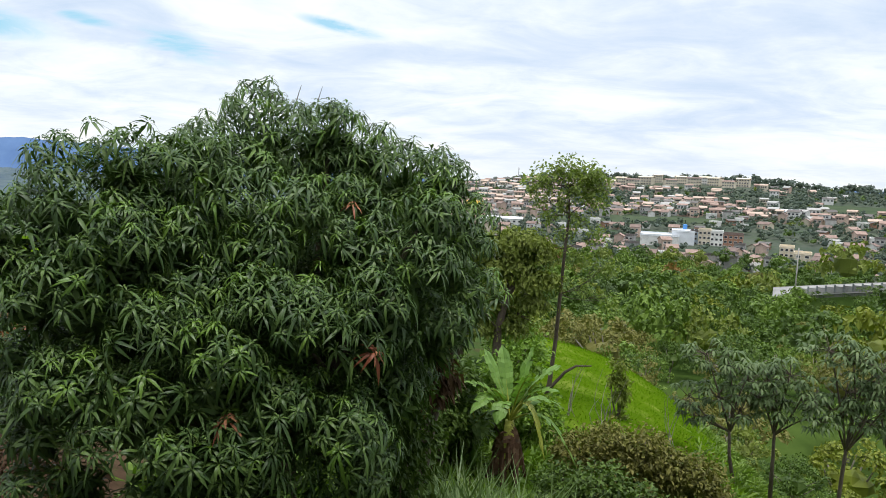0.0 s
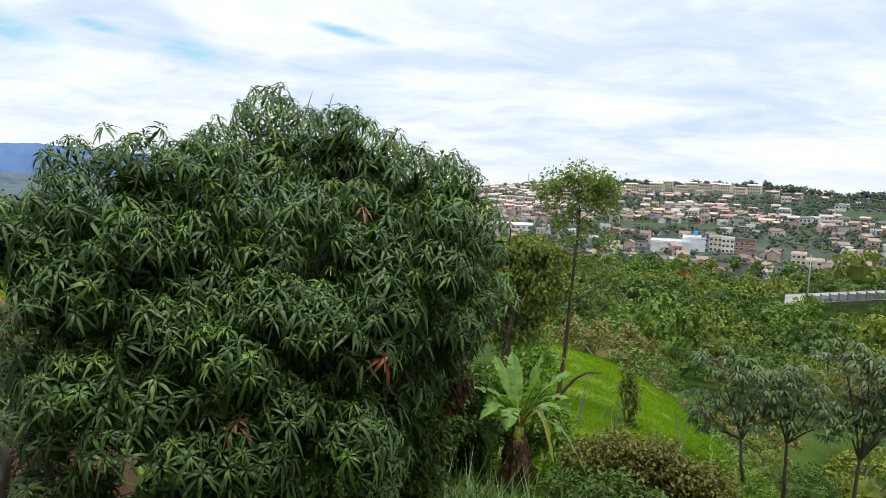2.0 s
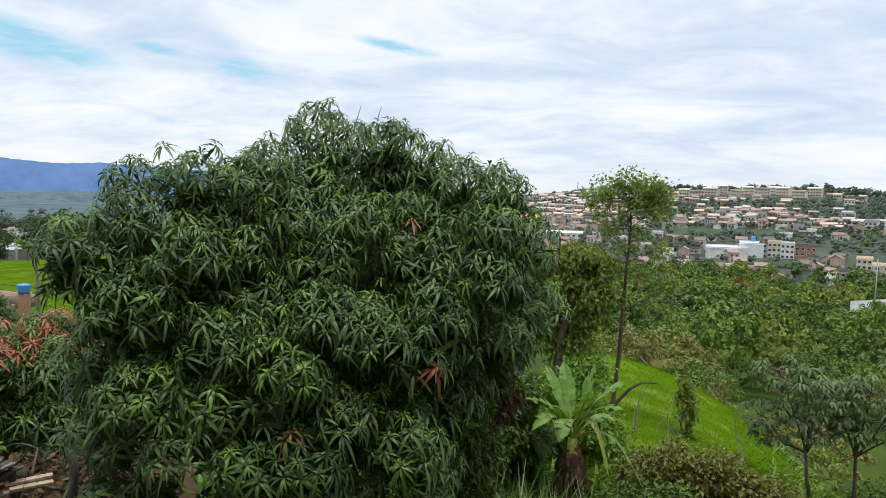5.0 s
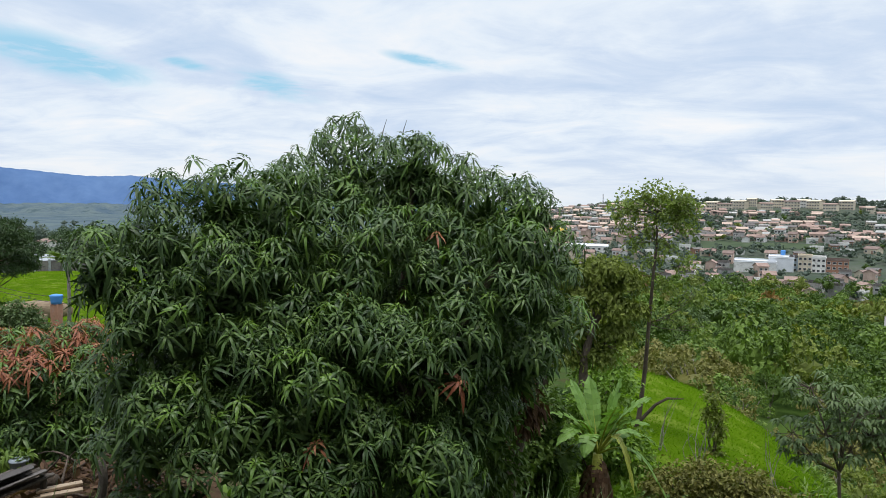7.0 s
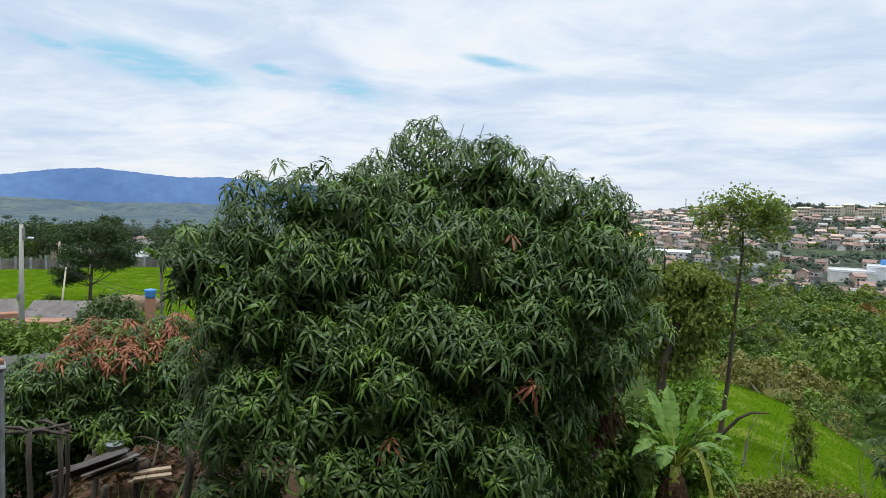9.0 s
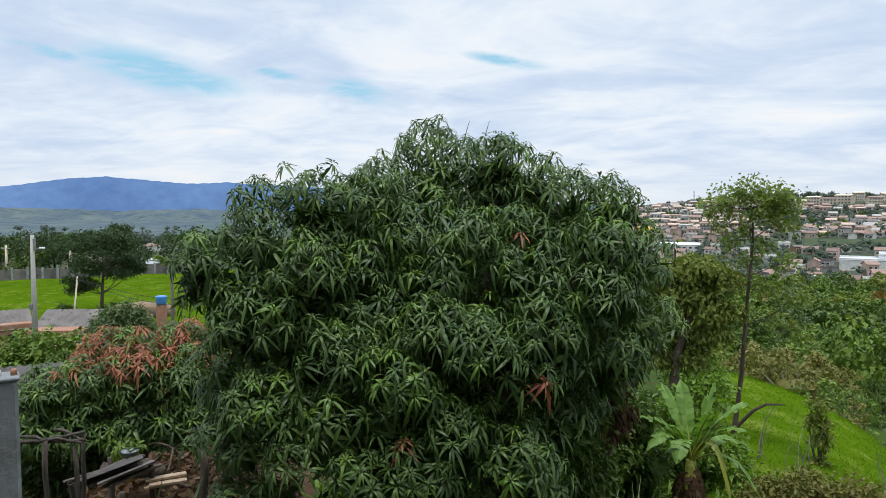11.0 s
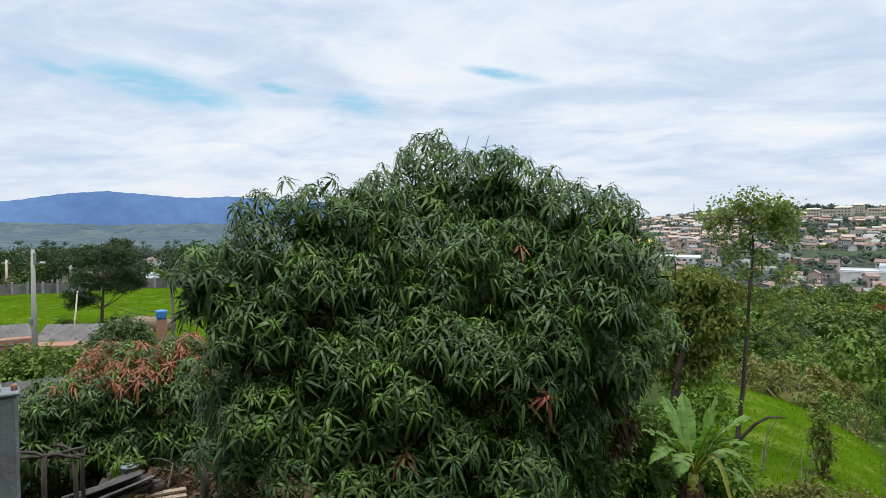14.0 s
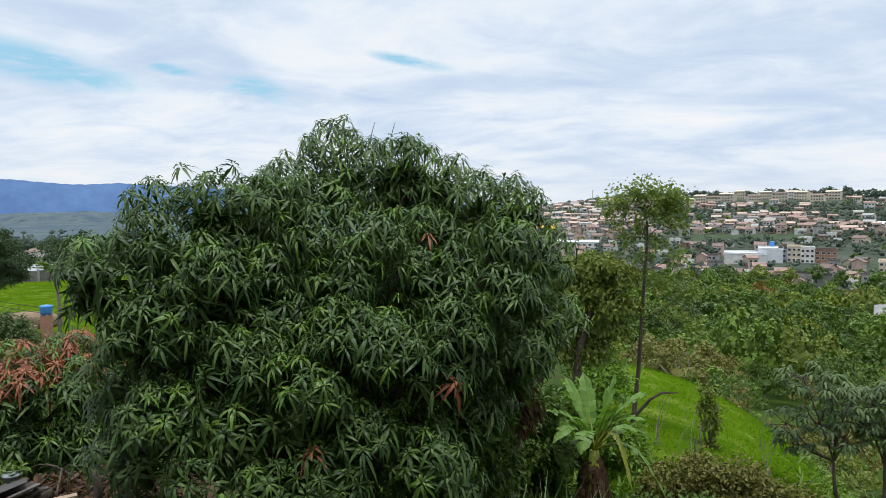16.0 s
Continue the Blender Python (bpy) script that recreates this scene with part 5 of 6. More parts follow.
t, r = np.meshgrid(np.radians(np.linspace(26.6, 36.5, 24)), np.linspace(158, 176, 8))
x, y = r * np.sin(t), r * np.cos(t)
q = [(j * 24 + i, j * 24 + i + 1, j * 24 + 24 + i + 1, j * 24 + 24 + i) for j in range(7) for i in range(23)]
v = np.stack([x, y, bank_height(x, y)], -1).reshape(-1, 3)
low = v - (0, 0, 1)
edge = [*range(24), *(j * 24 + 23 for j in range(1, 8)), *(7 * 24 + i for i in range(22, -1, -1)), *(j * 24 for j in range(6, 0, -1))]
skirt = [(a, b, b + len(v), a + len(v)) for a, b in zip(edge, edge[1:] + edge[:1])]
tagged(new("road", make_mesh("road", np.concatenate([v, low]), [q + skirt], ASPHALT, True)), "pale concrete yard and road in the valley", "road", kind="structure")
panel_wall("concrete_wall", "low grey concrete wall beside the yard", polar(28.4, 160), polar(36.4, 160), 1.3, 14, WALL_GREY, True)
x, y = polar(28.1, 168)
pole = thing("utility_pole", "thin pale utility pole among the trees", "utility pole", (x, y, bank_height(x, y)))
s = Shape()
s.tube([(0, 0, -0.3), (0, 0, 9.5)], [0.17, 0.1], 8)
part("shaft", s, POLE_GREY, pole, smooth=True)
part("crossarm", Shape().box((0, 0, 8.9), (1.8, 0.12, 0.14), bevel=0.02), POLE_GREY, pole)


# ---- yard beside the mango: shed, planks, bucket, concrete wall ----
def rough_pole(shape, a, b, r0, r1):
    t = np.linspace(0, 1, 7)[:, None]
    a, b = np.array(a, float), np.array(b, float)
    shape.tube(a + (b - a) * t + rng.normal(0, 0.012, (7, 3)), np.linspace(r0, r1, 7), 8, 0.16)
    return shape


DROP = 0.03
frame_at = Vector((-5.6, 5.75, on_ground(-5.6, 5.75)))
rack = thing("wooden_frame", "rough weathered pole frame of a collapsed shed", "wooden frame", frame_at)
for a, top, r in (((-5.68, 5.64), -2.42, .032), ((-5.48, 5.82), -2.50, .03), ((-5.75, 6.2), -2.5, .026)):
    foot = Vector((*a, on_ground(*a))) - frame_at
    part("post", rough_pole(Shape(), foot - Vector((0.02, 0, 0.2)), (foot.x + rng.normal(0, .03), foot.y, top - DROP - frame_at.z), r, r * 0.85), WOOD_GREY, rack, smooth=True)
for a, b, r in (((-6.1, 5.35, -2.37), (-5.46, 5.88, -2.47), .022), ((-6.0, 5.5, -2.33), (-5.42, 5.84, -2.46), .018), ((-6.0, 6.1, -2.45), (-5.6, 6.1, -2.55), .02), ((-5.7, 5.6, -2.40), (-5.72, 6.2, -2.5), .02), ((-5.5, 5.8, -2.46), (-5.8, 6.2, -2.6), .016)):
    part("rail", rough_pole(Shape(), Vector(a) - frame_at - Vector((0, 0, DROP)), Vector(b) - frame_at - Vector((0, 0, DROP)), r, r * 0.8), WOOD_GREY, rack, smooth=True)

roof_at = Vector((-5.6, 6.5, on_ground(-5.6, 6.5)))
lean_to = thing("collapsed_roof", "broken low roof of old boards and corrugated sheets", "shed roof", roof_at)
for k, (x, y) in enumerate(((-5.95, 6.25), (-5.35, 6.35), (-5.3, 6.8), (-5.85, 6.75))):
    foot = Vector((x, y, on_ground(x, y))) - roof_at
    part("post", rough_pole(Shape(), foot - Vector((0, 0, 0.15)), (foot.x, foot.y, -3.14 - roof_at.z + (0.0, -0.1, 0.05, 0.1)[k]), 0.04, 0.035), WOOD_GREY, lean_to, smooth=True)
for k in range(8):
    a = Vector((-5.98 + 0.062 * k + rng.normal(0, .012), 6.15 + 0.03 * k, -3.13 - 0.012 * k + rng.normal(0, .012)))
    b = a + Vector((0.36 + rng.normal(0, .06), 0.50 + rng.normal(0, .05), 0.13 + rng.normal(0, .03)))
    m = (a + b) / 2
    d = b - a
    turn = d.to_track_quat("X", "Z").to_matrix() @ Matrix.Rotation(rng.normal(0, 0.12), 3, "X")
    if k % 3 == 2:
        # a ribbed strip of corrugated sheet
        n_x, n_y = 2, 13
        v = np.array([((i - 0.5) * d.length, (j / 12 - 0.5) * 0.2, 0.016 * math.sin(j * math.pi / 1.5)) for i in range(n_x) for j in range(n_y)])
        v = np.concatenate([v, v - (0, 0, 0.006)])
        q = [(j, j + 1, n_y + j + 1, n_y + j) for j in range(12)]
        q += [tuple(26 + i for i in reversed(f)) for f in q]
        part("corrugated_sheet", Shape().put(v @ np.array(turn).T + np.array(m - roof_at) + (0, 0, 0.03), q), FIBRE, lean_to)
    else:
        part("board", Shape().box(m - roof_at, (d.length, 0.075, 0.022), turn, 0.004), WOOD_GREY, lean_to)
for k, (x, y, z, w, a) in enumerate(((-5.17, 6.88, -3.26, .46, 42), (-5.1, 6.82, -3.30, .42, 38), (-5.2, 6.80, -3.33, .36, 47))):
    plank = thing("loose_plank", "pale sawn plank lying on the debris", "plank", (x, y, z), "loose planks")
    part("board", Shape().box((0, 0, 0), (w, 0.09, 0.03), Matrix.Rotation(radians(a), 3, "Z"), 0.004), PLANK_PALE, plank)
stump = thing("fence_post", "short dark weathered fence post", "post", (-4.5, 6.61, on_ground(-4.5, 6.61)))
part("post", rough_pole(Shape(), (0, 0, -0.2), (0.01, 0.01, -2.8 - stump.location.z), 0.055, 0.05), WOOD_GREY, stump, smooth=True)

pot = thing("bucket", "grey plastic bucket planted with leaves", "bucket", (-5.66, 6.87, -3.16))
s = Shape()
s.tube([(0, 0, 0), (0, 0, 0.03), (0, 0, 0.17), (0, 0, 0.175), (0, 0, 0.19), (0, 0, 0.19)], [0.075, 0.08, 0.1, 0.11, 0.11, 0.09], 18)
part("pail", s, PLASTIC, pot, smooth=True)
v, f = clump_leaves([(-0.12, 0, 0.24, .09), (0.05, 0, 0.22, .06), (-0.2, 0, 0.16, .06)], 16, 5, 0.03, 0.13, 0.14, 0.6, LANCE)
part("plant", make_mesh("plant", v, f, FRESH, True), None, pot, "small green potted plant")
stand = thing("log", "old log lying under the bucket", "log", (-5.66, 6.9, -3.26))
part("trunk", rough_pole(Shape(), (-0.35, -0.1, 0.0), (0.35, 0.15, 0.0), 0.1, 0.085), BARK, stand, smooth=True)
debris = np.stack([rng.normal(-5.5, 0.7, 700), rng.normal(7.7, 0.55, 700)], -1)
z = ground_height(debris[:, 0], debris[:, 1]) + rng.uniform(0, 0.15, 700)
v, f = leaf_arrays(LANCE, np.column_stack([debris, z]), rng.normal(0, 1, (700, 3)) * (1, 1, 0.4), (0, 0, 1.0) + rng.normal(0, 0.5, (700, 3)), rng.uniform(0.12, 0.3, 700), rng.uniform(0.012, 0.04, 700), 0.2)
tagged(new("leaf_litter", make_mesh("leaf_litter", v, f, DRY, True)), "brown dead leaves and twigs heaped on the bank", "leaf litter", kind="stuff")
for k in range(16):
    x, y = float(rng.normal(-5.4, 0.5)), float(rng.normal(7.6, 0.35))
    twig = thing("fallen_branch", "bare brown fallen branch on the bank", "branch", (x, y, on_ground(x, y) + 0.05), "fallen branches")
    s = Shape()
    limb(s, (0, 0, 0), (rng.normal(0, .5), rng.normal(0, .3), rng.uniform(0.1, 0.5)), 0.02, 0.006, 0.3, 6, 6)
    part("stick", s, BARK, twig, smooth=True)
for k, (x, y) in enumerate(((-4.78, 5.8), (-4.55, 5.95))):
    clump = thing("sword_leaf_plant", "young plant of upright sword-shaped green leaves", "plant", (x, y, on_ground(x, y)), "sword-leaf plants")
    for j in range(6):
        a = rng.uniform(0, 6.28)
        v, f = leaf_arrays(LANCE, [(0, 0, 0)], [(0.3 * math.cos(a), 0.3 * math.sin(a), 1)], (math.sin(a), 0.3, 0.2), 1.5 * rng.uniform(0.8, 1.1), 0.03, 0.1)
        part("leaf", make_mesh("leaf", v, f, REED, True), None, clump)

wall_at = Vector((-3.66, 3.42, 0))
block_wall = thing("concrete_wall", "stained grey concrete wall end", "wall", (wall_at.x, wall_at.y, on_ground(wall_at.x, wall_at.y)), turn=47)
h = -1.11 - block_wall.location.z
part("body", Shape().box((-0.6, 0.1, h / 2 - 0.1), (1.2, 0.2, h + 0.2), bevel=0.02), CONCRETE, block_wall)
part("cap", Shape().box((-0.6, 0.1, h + 0.012), (1.22, 0.22, 0.024), bevel=0.008), CONCRETE, block_wall, "crumbling mortar cap")
for k, (dx, c, hh) in enumerate(((-0.03, BRICK, 0.04), (-0.12, WALL_WHITE, 0.05))):
    x, y = wall_at.x + dx * 0.68 - 0.05, wall_at.y + dx * 0.73 + 0.06
    jar = thing("jar", "small old container on the wall top", "jar", (x, y, -1.086), "containers on the wall")
    s = Shape()
    s.tube([(0, 0, 0), (0, 0, hh * 0.75), (0, 0, hh)], [0.02, 0.02, 0.012], 12)
    part("body", s, c, jar, smooth=True)

bush("bush", "dense green bush beyond the shed", [(-14.4, 13.8, -3.9, .8), (-13.9, 14.3, -3.9, .8), (-14.9, 13.7, -4.4, .9), (-13.3, 14.8, -4.5, .8), (-12.6, 14.6, -4.8, .7)], FRESH, 900, 11, 0.13, 0.36)
bush("bush", "dense green bush beyond the shed", [(-15.6, 13.2, -4.2, .9), (-12.6, 13.0, -4.5, .7), (-11.5, 12.6, -4.6, .7), (-13.2, 12.4, -4.8, .8)], DEEP, 700, 11, 0.13, 0.36)
leafy_tree("grey_shrub", "pale grey-green feathery shrub tree", [(-15.2, 18.5, -7), (-15.2, 18.5, -5.5), (-15.2, 18.5, -4.5)], (0.09, 0.05), [(-15.5, 18.3, -3.8, .6), (-15.0, 18.7, -4.0, .65), (-15.2, 18.5, -3.6, .5), (-14.7, 18.9, -4.4, .6), (-15.8, 18.1, -4.3, .6), (-15.2, 18.5, -5.0, .8), (-14.2, 19.2, -4.6, .6)], GREY, 1300, 11, 0.1, 0.13, 0.25)
# added shrubs, a dark backdrop where there is only deep shade
bush("bush", "dark green shrubs added to fill the shade under the copper-leaved mango", [(-9.8, 9.6, -3.7, .5), (-9.4, 10.4, -3.7, .6), (-8.6, 11.1, -3.8, .7), (-7.7, 11.6, -3.8, .7), (-6.8, 11.8, -3.8, .7)], DEEP, 360, 10, 0.12, 0.33)

# more added shrubs, dark-leaved to keep the shaded hollow black
bush("bush", "dark shrubs added as a stand-in for the shade behind the shed", [(-8.6, 8.9, -4.2, .6), (-8.0, 9.5, -4.2, .65), (-7.2, 10.0, -4.2, .65), (-6.5, 10.2, -4.2, .65), (-9.2, 8.4, -4.3, .6)], MANGO, 620, 10, 0.13, 0.33)


def corrugated_roof(parent, mid, size, turn, tilt, mat=FIBRE, rib=0.35, deep=0.05):
    """A slightly sloping sheet roof with ribs and thickness."""
    w, d = size
    n_x = int(w / rib) * 2 + 1
    v = np.array([((i / (n_x - 1) - 0.5) * w, (j - 0.5) * d, deep * (i % 2)) for j in range(2) for i in range(n_x)])
    v = np.concatenate([v, v - (0, 0, 0.05)])
    q = [(i, i + 1, n_x + i + 1, n_x + i) for i in range(n_x - 1)]
    m = 2 * n_x
    q += [tuple(m + i for i in reversed(f)) for f in q] + [(i, m + i, m + i + 1, i + 1) for i in range(n_x - 1)]
    turn = Matrix.Rotation(radians(turn), 3, "Z") @ Matrix.Rotation(radians(tilt), 3, "X")
    return part("roof", Shape().put(v @ np.array(turn).T + np.array(mid), q), mat, parent)


def shanty(label, x, y, w, d, top, turn, tilt, wall, roof=FIBRE, windows=True):
    z = on_ground(x, y)
    h = thing("shed_house", label, "house", (x, y, z), "sheds by the field")
    if not windows:
        for dx, dy in ((-1, -1), (1, -1), (1, 1), (-1, 1)):
            part("post", rough_pole(Shape(), (dx * w * 0.3, dy * d * 0.3, -0.2), (dx * w * 0.3, dy * d * 0.3, top - z), 0.05, 0.04), WOOD_GREY, h)
    else:
        part("wall", Shape().box((0, 0, (top - z) / 2 - 0.5), (w - 0.3, d - 0.4, top - z + 0.7), Matrix.Rotation(radians(turn), 3, "Z"), 0.05), wall, h)
    corrugated_roof(h, (0, 0, top - z), (w, d), turn, tilt, roof, *((0.4, 0.06) if windows else (0.16, 0.035)))
    q = Matrix.Rotation(radians(turn), 3, "Z")
    for dx in (-w * 0.25, w * 0.2) if windows else ():
        part("window", Shape().box(q @ Vector((dx, -d / 2 + 0.2, (top - z) - 1.3)), (0.9, 0.12, 0.8), q, 0.02), DARK, h)
    return h


shanty("small house with a grey fibre-cement roof", -46.2, 42.2, 4.4, 3.0, -9.0, 52, 24, BRICK)
shanty("brick house with a weathered corrugated roof", -42.9, 45.2, 4.6, 4.4, -9.6, 20, 24, BRICK)
shanty("low shed with a dull grey corrugated roof", -40.2, 47.2, 6.0, 6.0, -10.5, 46, 14, WALL_GREY)
shanty("low tiled shed beyond the shrubs", -10.5, 10.1, 2.2, 1.6, -3.4, 42, 20, FIBRE, FIBRE, False)
gable = thing("brick_parapet", "bare brick parapet above the sheds", "wall", (-43.9, 46.6, -9.6), turn=42)
part("wall", Shape().box((0, 0, 0.1), (2.8, 0.2, 0.7), Matrix.Rotation(radians(-16), 3, "Y"), 0.03), BRICK, gable)

x, y = -41.3, 40.7
pole = thing("utility_pole", "tall tapered concrete utility pole with a lamp arm", "utility pole", (x, y, on_ground(x, y)))
height = -2.15 - pole.location.z
s = Shape()
s.tube([(0, 0, -0.3), (-0.02, 0, height * 0.5), (0.0, 0, height)], [0.22, 0.18, 0.13], 10)
part("shaft", s, POLE_GREY, pole, smooth=True)
part("insulator_bracket", Shape().box((0.1, 0, height - 0.7), (0.3, 0.15, 0.9), bevel=0.02), STEEL, pole)
part("lamp_arm", Shape().box((0.45, 0, height - 1.0), (0.8, 0.07, 0.07), bevel=0.01), STEEL, pole)
part("lamp_head", Shape().box((0.85, 0, height - 0.95), (0.45, 0.2, 0.14), bevel=0.04), METAL_WHITE, pole)
part("meter_box", Shape().box((-0.1, -0.22, height * 0.42), (0.25, 0.15, 0.4), bevel=0.02), STEEL, pole)
for x, y, low, high, lean in ((-45.1, 48.2, -9.9, -6.1, 0.42),):
    stick = thing("leaning_pole", "thin pale leaning pole by the sheds", "pole", (x, y, on_ground(x, y)))
    s = Shape()
    s.tube([(0, 0, -0.2), (lean, 0.38, high - stick.location.z)], [0.08, 0.06], 8)
    part("shaft", s, WALL_CREAM, stick, smooth=True)
for x, y, high in ((-86.3, 80.4, -5.8), (-80.5, 86.3, -6.8)):
    p = thing("street_pole", "slim pole behind the field wall", "pole", (x, y, on_ground(x, y)), "field poles")
    s = Shape()
    s.tube([(0, 0, -0.2), (0, 0, high - p.location.z)], [0.2, 0.15], 8)
    part("shaft", s, WALL_CREAM, p, smooth=True)
    part("crossarm", Shape().box((0, 0, high - p.location.z - 0.5), (1.6, 0.15, 0.15), bevel=0.02), POLE_GREY, p)


def wire(a, b, sag, radius=0.012):
    w = thing("power_line", "thin black overhead cable", "cable", a, "overhead cables")
    t = np.linspace(0, 1, 18)[:, None]
    line = (np.array(b) - np.array(a)) * t
    line[:, 2] -= 4 * sag * (t * (1 - t))[:, 0]
    s = Shape()
    s.tube(line, radius, 5)
    part("cable", s, CABLE, w)


wire((-44.7, 48.5, -6.3), (-33.0, 51.5, -8.4), 0.9, 0.02)
wire((-44.7, 48.5, -6.2), (-33.0, 51.5, -8.0), 0.7, 0.02)

panel_wall("field_wall", "long grey-brown panel wall along the field", (-98, 64), (-62, 97), 1.5, 26, FIBRE)
for x, y, w, t in ((-93, 84, 6, 40), (-101, 80, 5, 45), (-85, 95, 8, 40)):
    shanty("low building behind the field wall", x, y, w, 4, on_ground(x, y) + 2.4, t, 8, WALL_CREAM, FIBRE)

layers = []
for k in range(30):
    up = rng.uniform(-8.6, -2.2)
    wide = 3.9 * math.sqrt(max(0.05, 1 - ((up + 5.4) / 4.4) ** 2)) * rng.uniform(0.5, 1.0)
    a = k * 2.4
    layers.append((-50.9 + wide * math.cos(a), 59.0 + wide * math.sin(a), up, rng.uniform(0.9, 1.5)))
leafy_tree("acacia_tree", "dark spreading tree with layered branches in the field", [(-51.2, 58.8, -12.3), (-51.15, 58.9, -9.1), (-51.0, 59.0, -6.5), (-51.0, 59.0, -3.5)], (0.2, 0.08), layers,
           DARKLEAF, 2200, 9, 0.2, 0.24, 0.3, BARK, limbs=22, flat=0.3, fork=0.25)
bush("bush", "green shrubs under the dark tree", [(-48.8, 58, -10.5, .9), (-49.8, 57.5, -11, .9), (-52.8, 55.8, -10.6, .9), (-47.5, 59, -11, 1.0)], DEEP, 500, 9, 0.2, 0.34, scatter=0.15)
line_trees = np.array([(*polar(t, r), r) for t, r in zip(np.linspace(-56, -33, 26), 128 + 14 * rng.uniform(-1, 1, 26))])
for k, (x, y, r) in enumerate(line_trees):
    if -40.2 < math.degrees(math.atan2(x, y)) < -35.6:
        continue
    z = on_ground(x, y)
    h = rng.uniform(5.0, 6.8)
    leafy_tree("field_tree", "dark green tree in the row behind the wall", [(x, y, z), (x, y, z + h * 0.4), (x + 0.2, y, z + h * 0.7)], (0.2, 0.1), [(x + rng.normal(0, 3.6), y + rng.normal(0, 2.6), z + h * rng.uniform(0.2, 0.9), rng.uniform(1.2, 2.0)) for _ in range(10)],
               DEEP if k % 3 == 1 else DARKLEAF, 420, 7, 0.3, 0.42, 0.36, BARK, group="trees behind the field wall", limbs=4, flat=0.55)
x, y = -34.9, 47.9
palm = thing("palm_tree", "small feathery bright green palm", "palm", (x, y, on_ground(x, y)))
crown = -4.9 - palm.location.z
s = Shape()
s.tube([(0, 0, -0.2), (0.1, 0, crown * 0.5), (0, 0, crown)], [0.16, 0.13, 0.11], 9, 0.08)
part("trunk", s, BARK_PALE, palm, smooth=True)
for k in range(16):
    a, rise = k * 2.4, rng.uniform(0.3, 1.5)
    t = np.linspace(0, 1, 16)[:, None]
    d = unit((math.cos(a), math.sin(a), rise))
    rib = np.array((0, 0, crown)) + d * t * 1.9 - (0, 0, 0.6) * t ** 2
    frond = Shape()
    frond.tube(rib, np.linspace(0.03, 0.006, 16), 5)
    fr = part("frond", frond, FRESH, palm)
    base = np.repeat(rib[3:], 2, 0)
    sgn = np.tile((1, -1), len(rib) - 3)[:, None]
    v, f = leaf_arrays(DIAMOND, base, unit(np.cross(d, (0, 0, 1.0))) * sgn + d * 0.6 - (0, 0, 0.3), (0, 0, 1.0), 0.5, 0.05, 0.3)
    part("foliage", make_mesh("foliage", v, f, FRESH), None, fr)
x, y = -15.6, 20.8
tower = thing("water_tank", "small blue water tank on a brick pillar", "water tank", (x, y, on_ground(x, y)))
part("pillar", Shape().box((0, 0, (-3.52 - tower.location.z) / 2), (0.28, 0.28, -3.52 - tower.location.z), bevel=0.02), BRICK, tower)
s = Shape()
z = -3.52 - tower.location.z
s.tube([(0, 0, z), (0, 0, z + 0.1), (0, 0, z + 0.26), (0, 0, z + 0.3), (0, 0, z + 0.33)], [0.16, 0.18, 0.2, 0.21, 0.08], 16)
part("tank", s, BLUE, tower, smooth=True)
x, y = -43.4, 55.0
mound = thing("thatch_heap", "low brown thatched heap behind the shrubs", "thatch", (x, y, on_ground(x, y)))
s = Shape()
s.tube([(-2.4, -1.9, 1.1), (-1.6, -1.3, 1.3), (0, 0, 1.45), (1.6, 1.3, 1.3), (2.4, 1.9, 1.1)], [0.3, 0.75, 0.9, 0.75, 0.3], 14, 0.2)
part("thatch", s, THATCH, mound, smooth=True)
part("base", Shape().box((0, 0, 0.5), (2.4, 1.6, 1.2), Matrix.Rotation(radians(-38), 3, "Z"), 0.1), THATCH, mound)

# pond beyond the field
tt = np.linspace(0, 2 * np.pi, 40, endpoint=False)
px, py = polar(-37.6, 150)
wob = 1 + 0.12 * np.sin(3 * tt + 1) + 0.06 * np.sin(7 * tt)
v = np.stack([px + 6.0 * wob * np.cos(tt) * 0.8 - 8.5 * wob * np.sin(tt) * 0.6, py + 6.0 * wob * np.cos(tt) * 0.6 + 8.5 * wob * np.sin(tt) * 0.8, np.full(40, on_ground(px, py) + 0.5)], -1)
v = np.concatenate([v, v - (0, 0, 1.5), v.mean(0)[None]])
tagged(new("water", make_mesh("water", v, [[(i, (i + 1) % 40, 80) for i in range(40)], [(i, 40 + i, 40 + (i + 1) % 40, (i + 1) % 40) for i in range(40)]], WATER)), "pale pond reflecting the white sky", "pond", kind="structure")

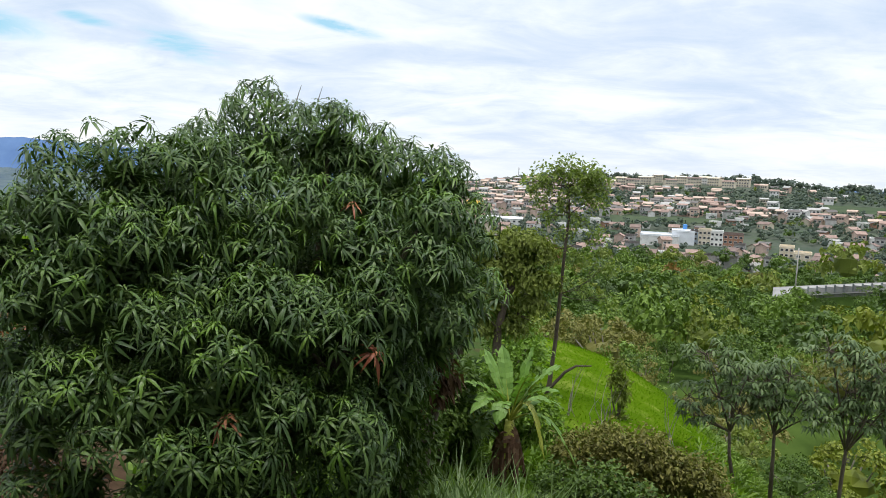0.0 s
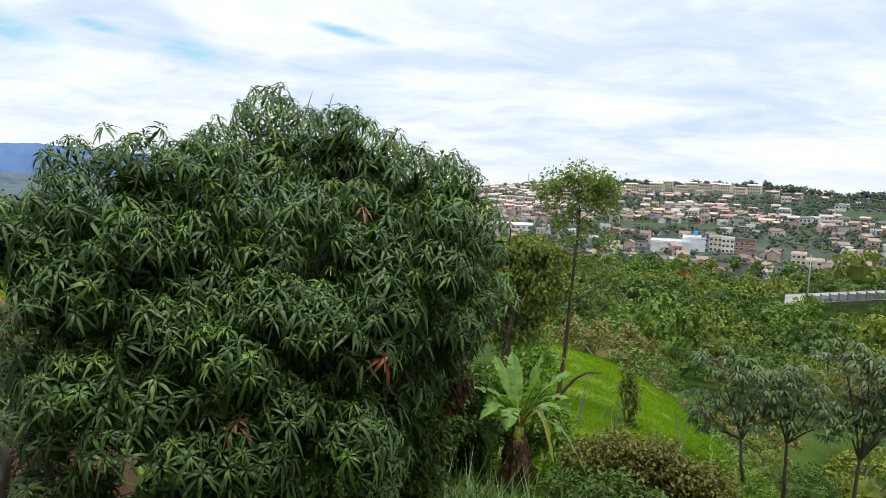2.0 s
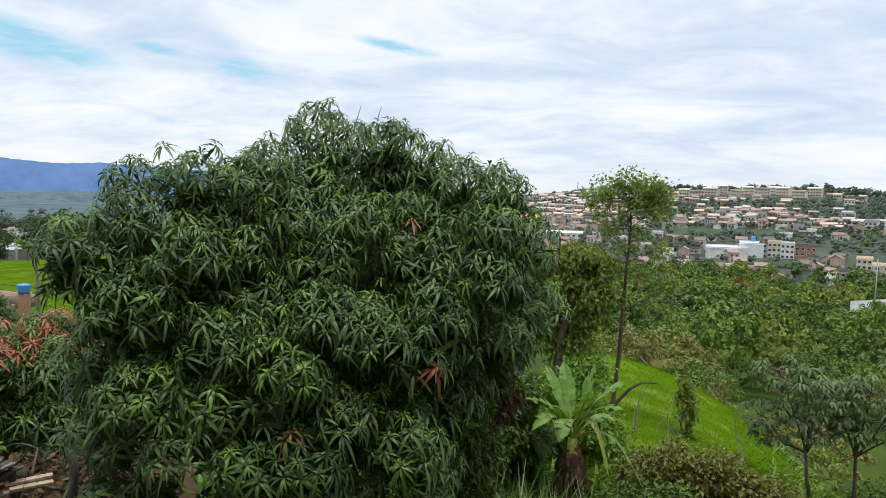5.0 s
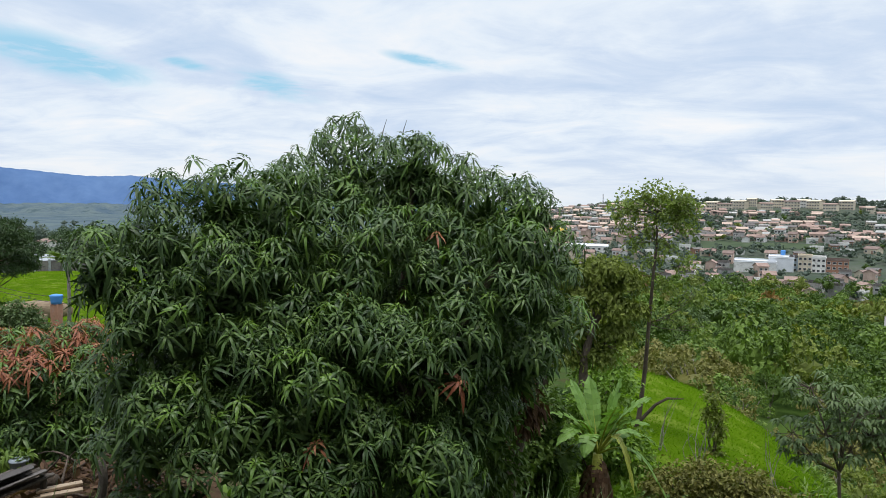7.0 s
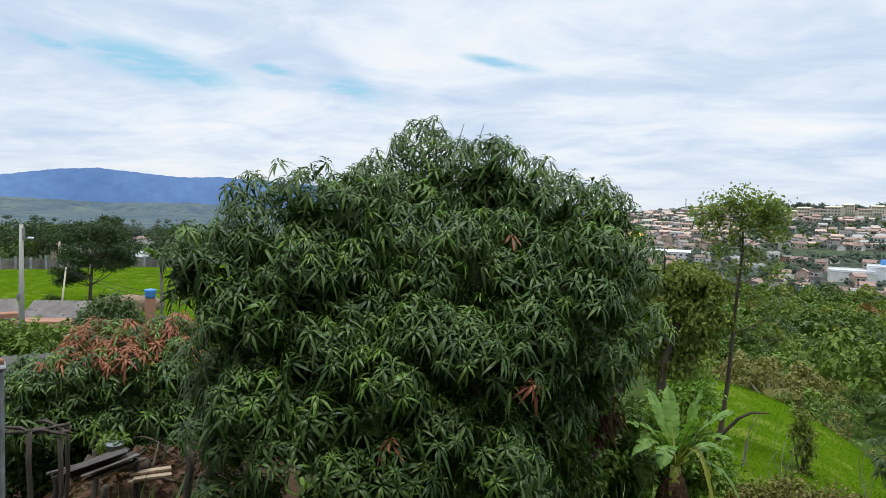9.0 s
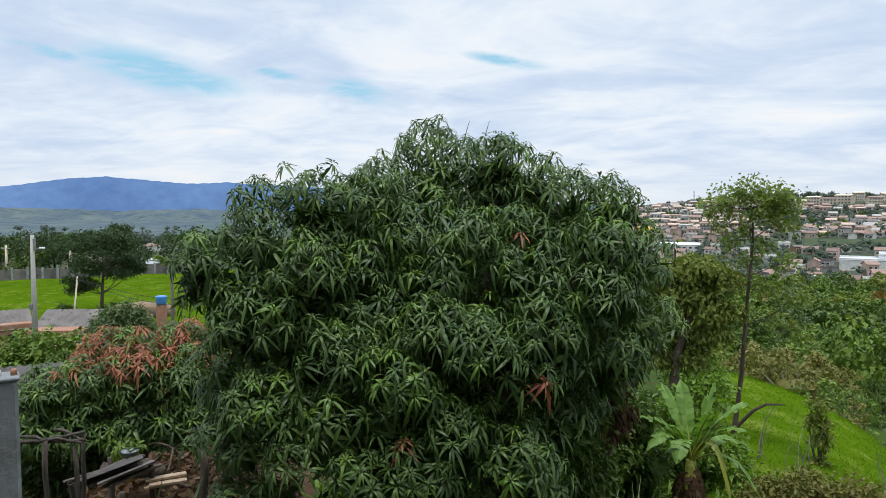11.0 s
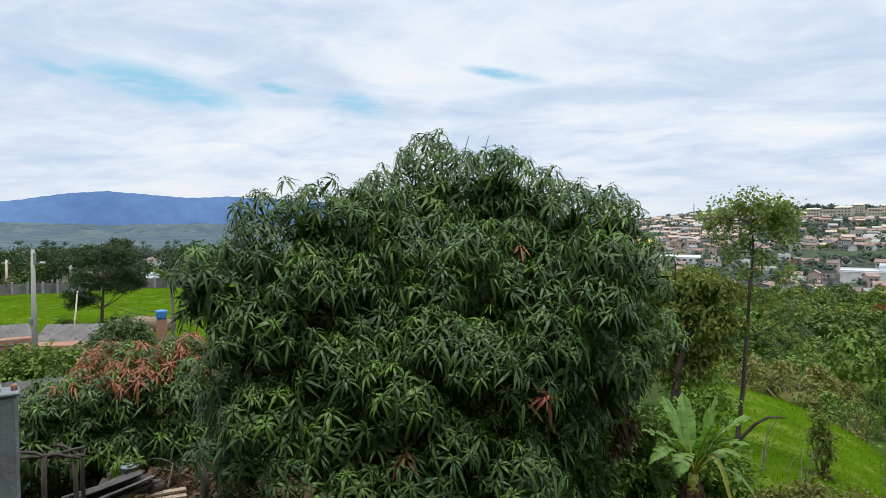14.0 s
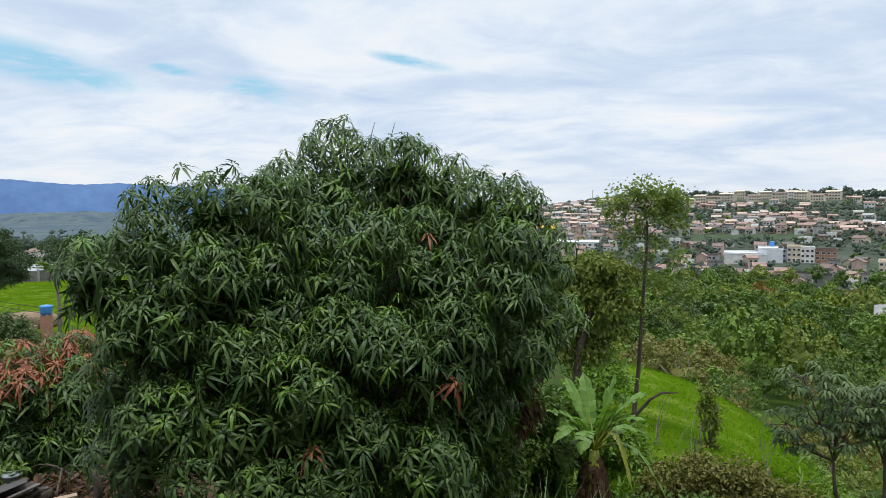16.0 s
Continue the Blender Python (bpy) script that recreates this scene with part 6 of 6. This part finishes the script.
# village, hedges and copses on the plain
for k in range(16):
    x, y = polar(float(rng.uniform(-41, -35)), float(rng.uniform(440, 520)))
    v_house = thing("village_house", "small distant house with a reddish roof", "house", (x, y, on_ground(x, y)), "village houses", turn=float(rng.uniform(0, 180)))
    w = float(rng.uniform(6, 12))
    part("wall", gabled_walls(w, 6, 3, 1.3), WALL_WHITE, v_house)
    part("roof", roof_shape(w, 6, 3, 1.3), TERRACOTTA, v_house)
    for dx in (-w / 4, w / 4):
        part("window", Shape().box((dx, -3, 1.6), (1.2, 0.2, 1.0)), DARK, v_house)
copses = [scatter_sector((-64, -30), (190, 430), lambda r: 9.0, 130), scatter_sector((-64, -28), (430, 1500), lambda r: 18.0, 420)]
for spots, radius in zip(copses, (3.2, 6.0)):
    keep = np.array([wave(x, y * 0.6, 60.0 + radius * 12) > 0.25 for x, y, r in spots])
    woods("dark tree clumps and hedges on the plain", spots[keep], radius * 1.3, 0.3, valley_forms, (HAZED_LEAF,), (1.0,))
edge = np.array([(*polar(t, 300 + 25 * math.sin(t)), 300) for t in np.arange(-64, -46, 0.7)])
woods("dark wood on the plain", edge, 7.0, 0.6, valley_forms, (HAZED_LEAF,), (1.0,))
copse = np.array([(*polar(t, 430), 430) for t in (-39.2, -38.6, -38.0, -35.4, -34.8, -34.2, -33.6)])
woods("round dark trees beside the village", copse, 7.0, 0.75, valley_forms, (HAZED_LEAF,), (1.0,))

# field grass
k = 30000
r = np.sqrt(rng.uniform(60.0 ** 2, 112 ** 2, k))
t = np.radians(rng.uniform(-54, -34, k))
blades("field_grass", "lush bright green grass of the field", np.stack([r * np.sin(t), r * np.cos(t)], -1), 16000, 0.3, 0.3, 0.022, GRASS, lean=0.7)


# ---- an unseen house added behind the camera to block sky light and shade the yard ----
def unseen_shade_house():
    home = thing("house", "unseen plain house added behind the camera to shade the yard", "house", (1.0, -1.4, -4.8), turn=6)
    part("wall", Shape().box((0, -0.1, 5.9), (24, 0.25, 12.2), bevel=0.03), FIBRE, home)
    part("terrace_slab", Shape().box((0, 0.9, 3.1), (14, 1.7, 0.18), bevel=0.03), CONCRETE, home)
    part("eaves", Shape().box((0, 0.35, 11.9), (24.5, 1.1, 0.16), bevel=0.03), WALL_GREY, home)
    for x in (-6.5, 0, 6.5):
        part("pier", Shape().box((x, 1.5, 1.4), (0.3, 0.3, 3.3), bevel=0.02), CONCRETE, home)


unseen_shade_house()
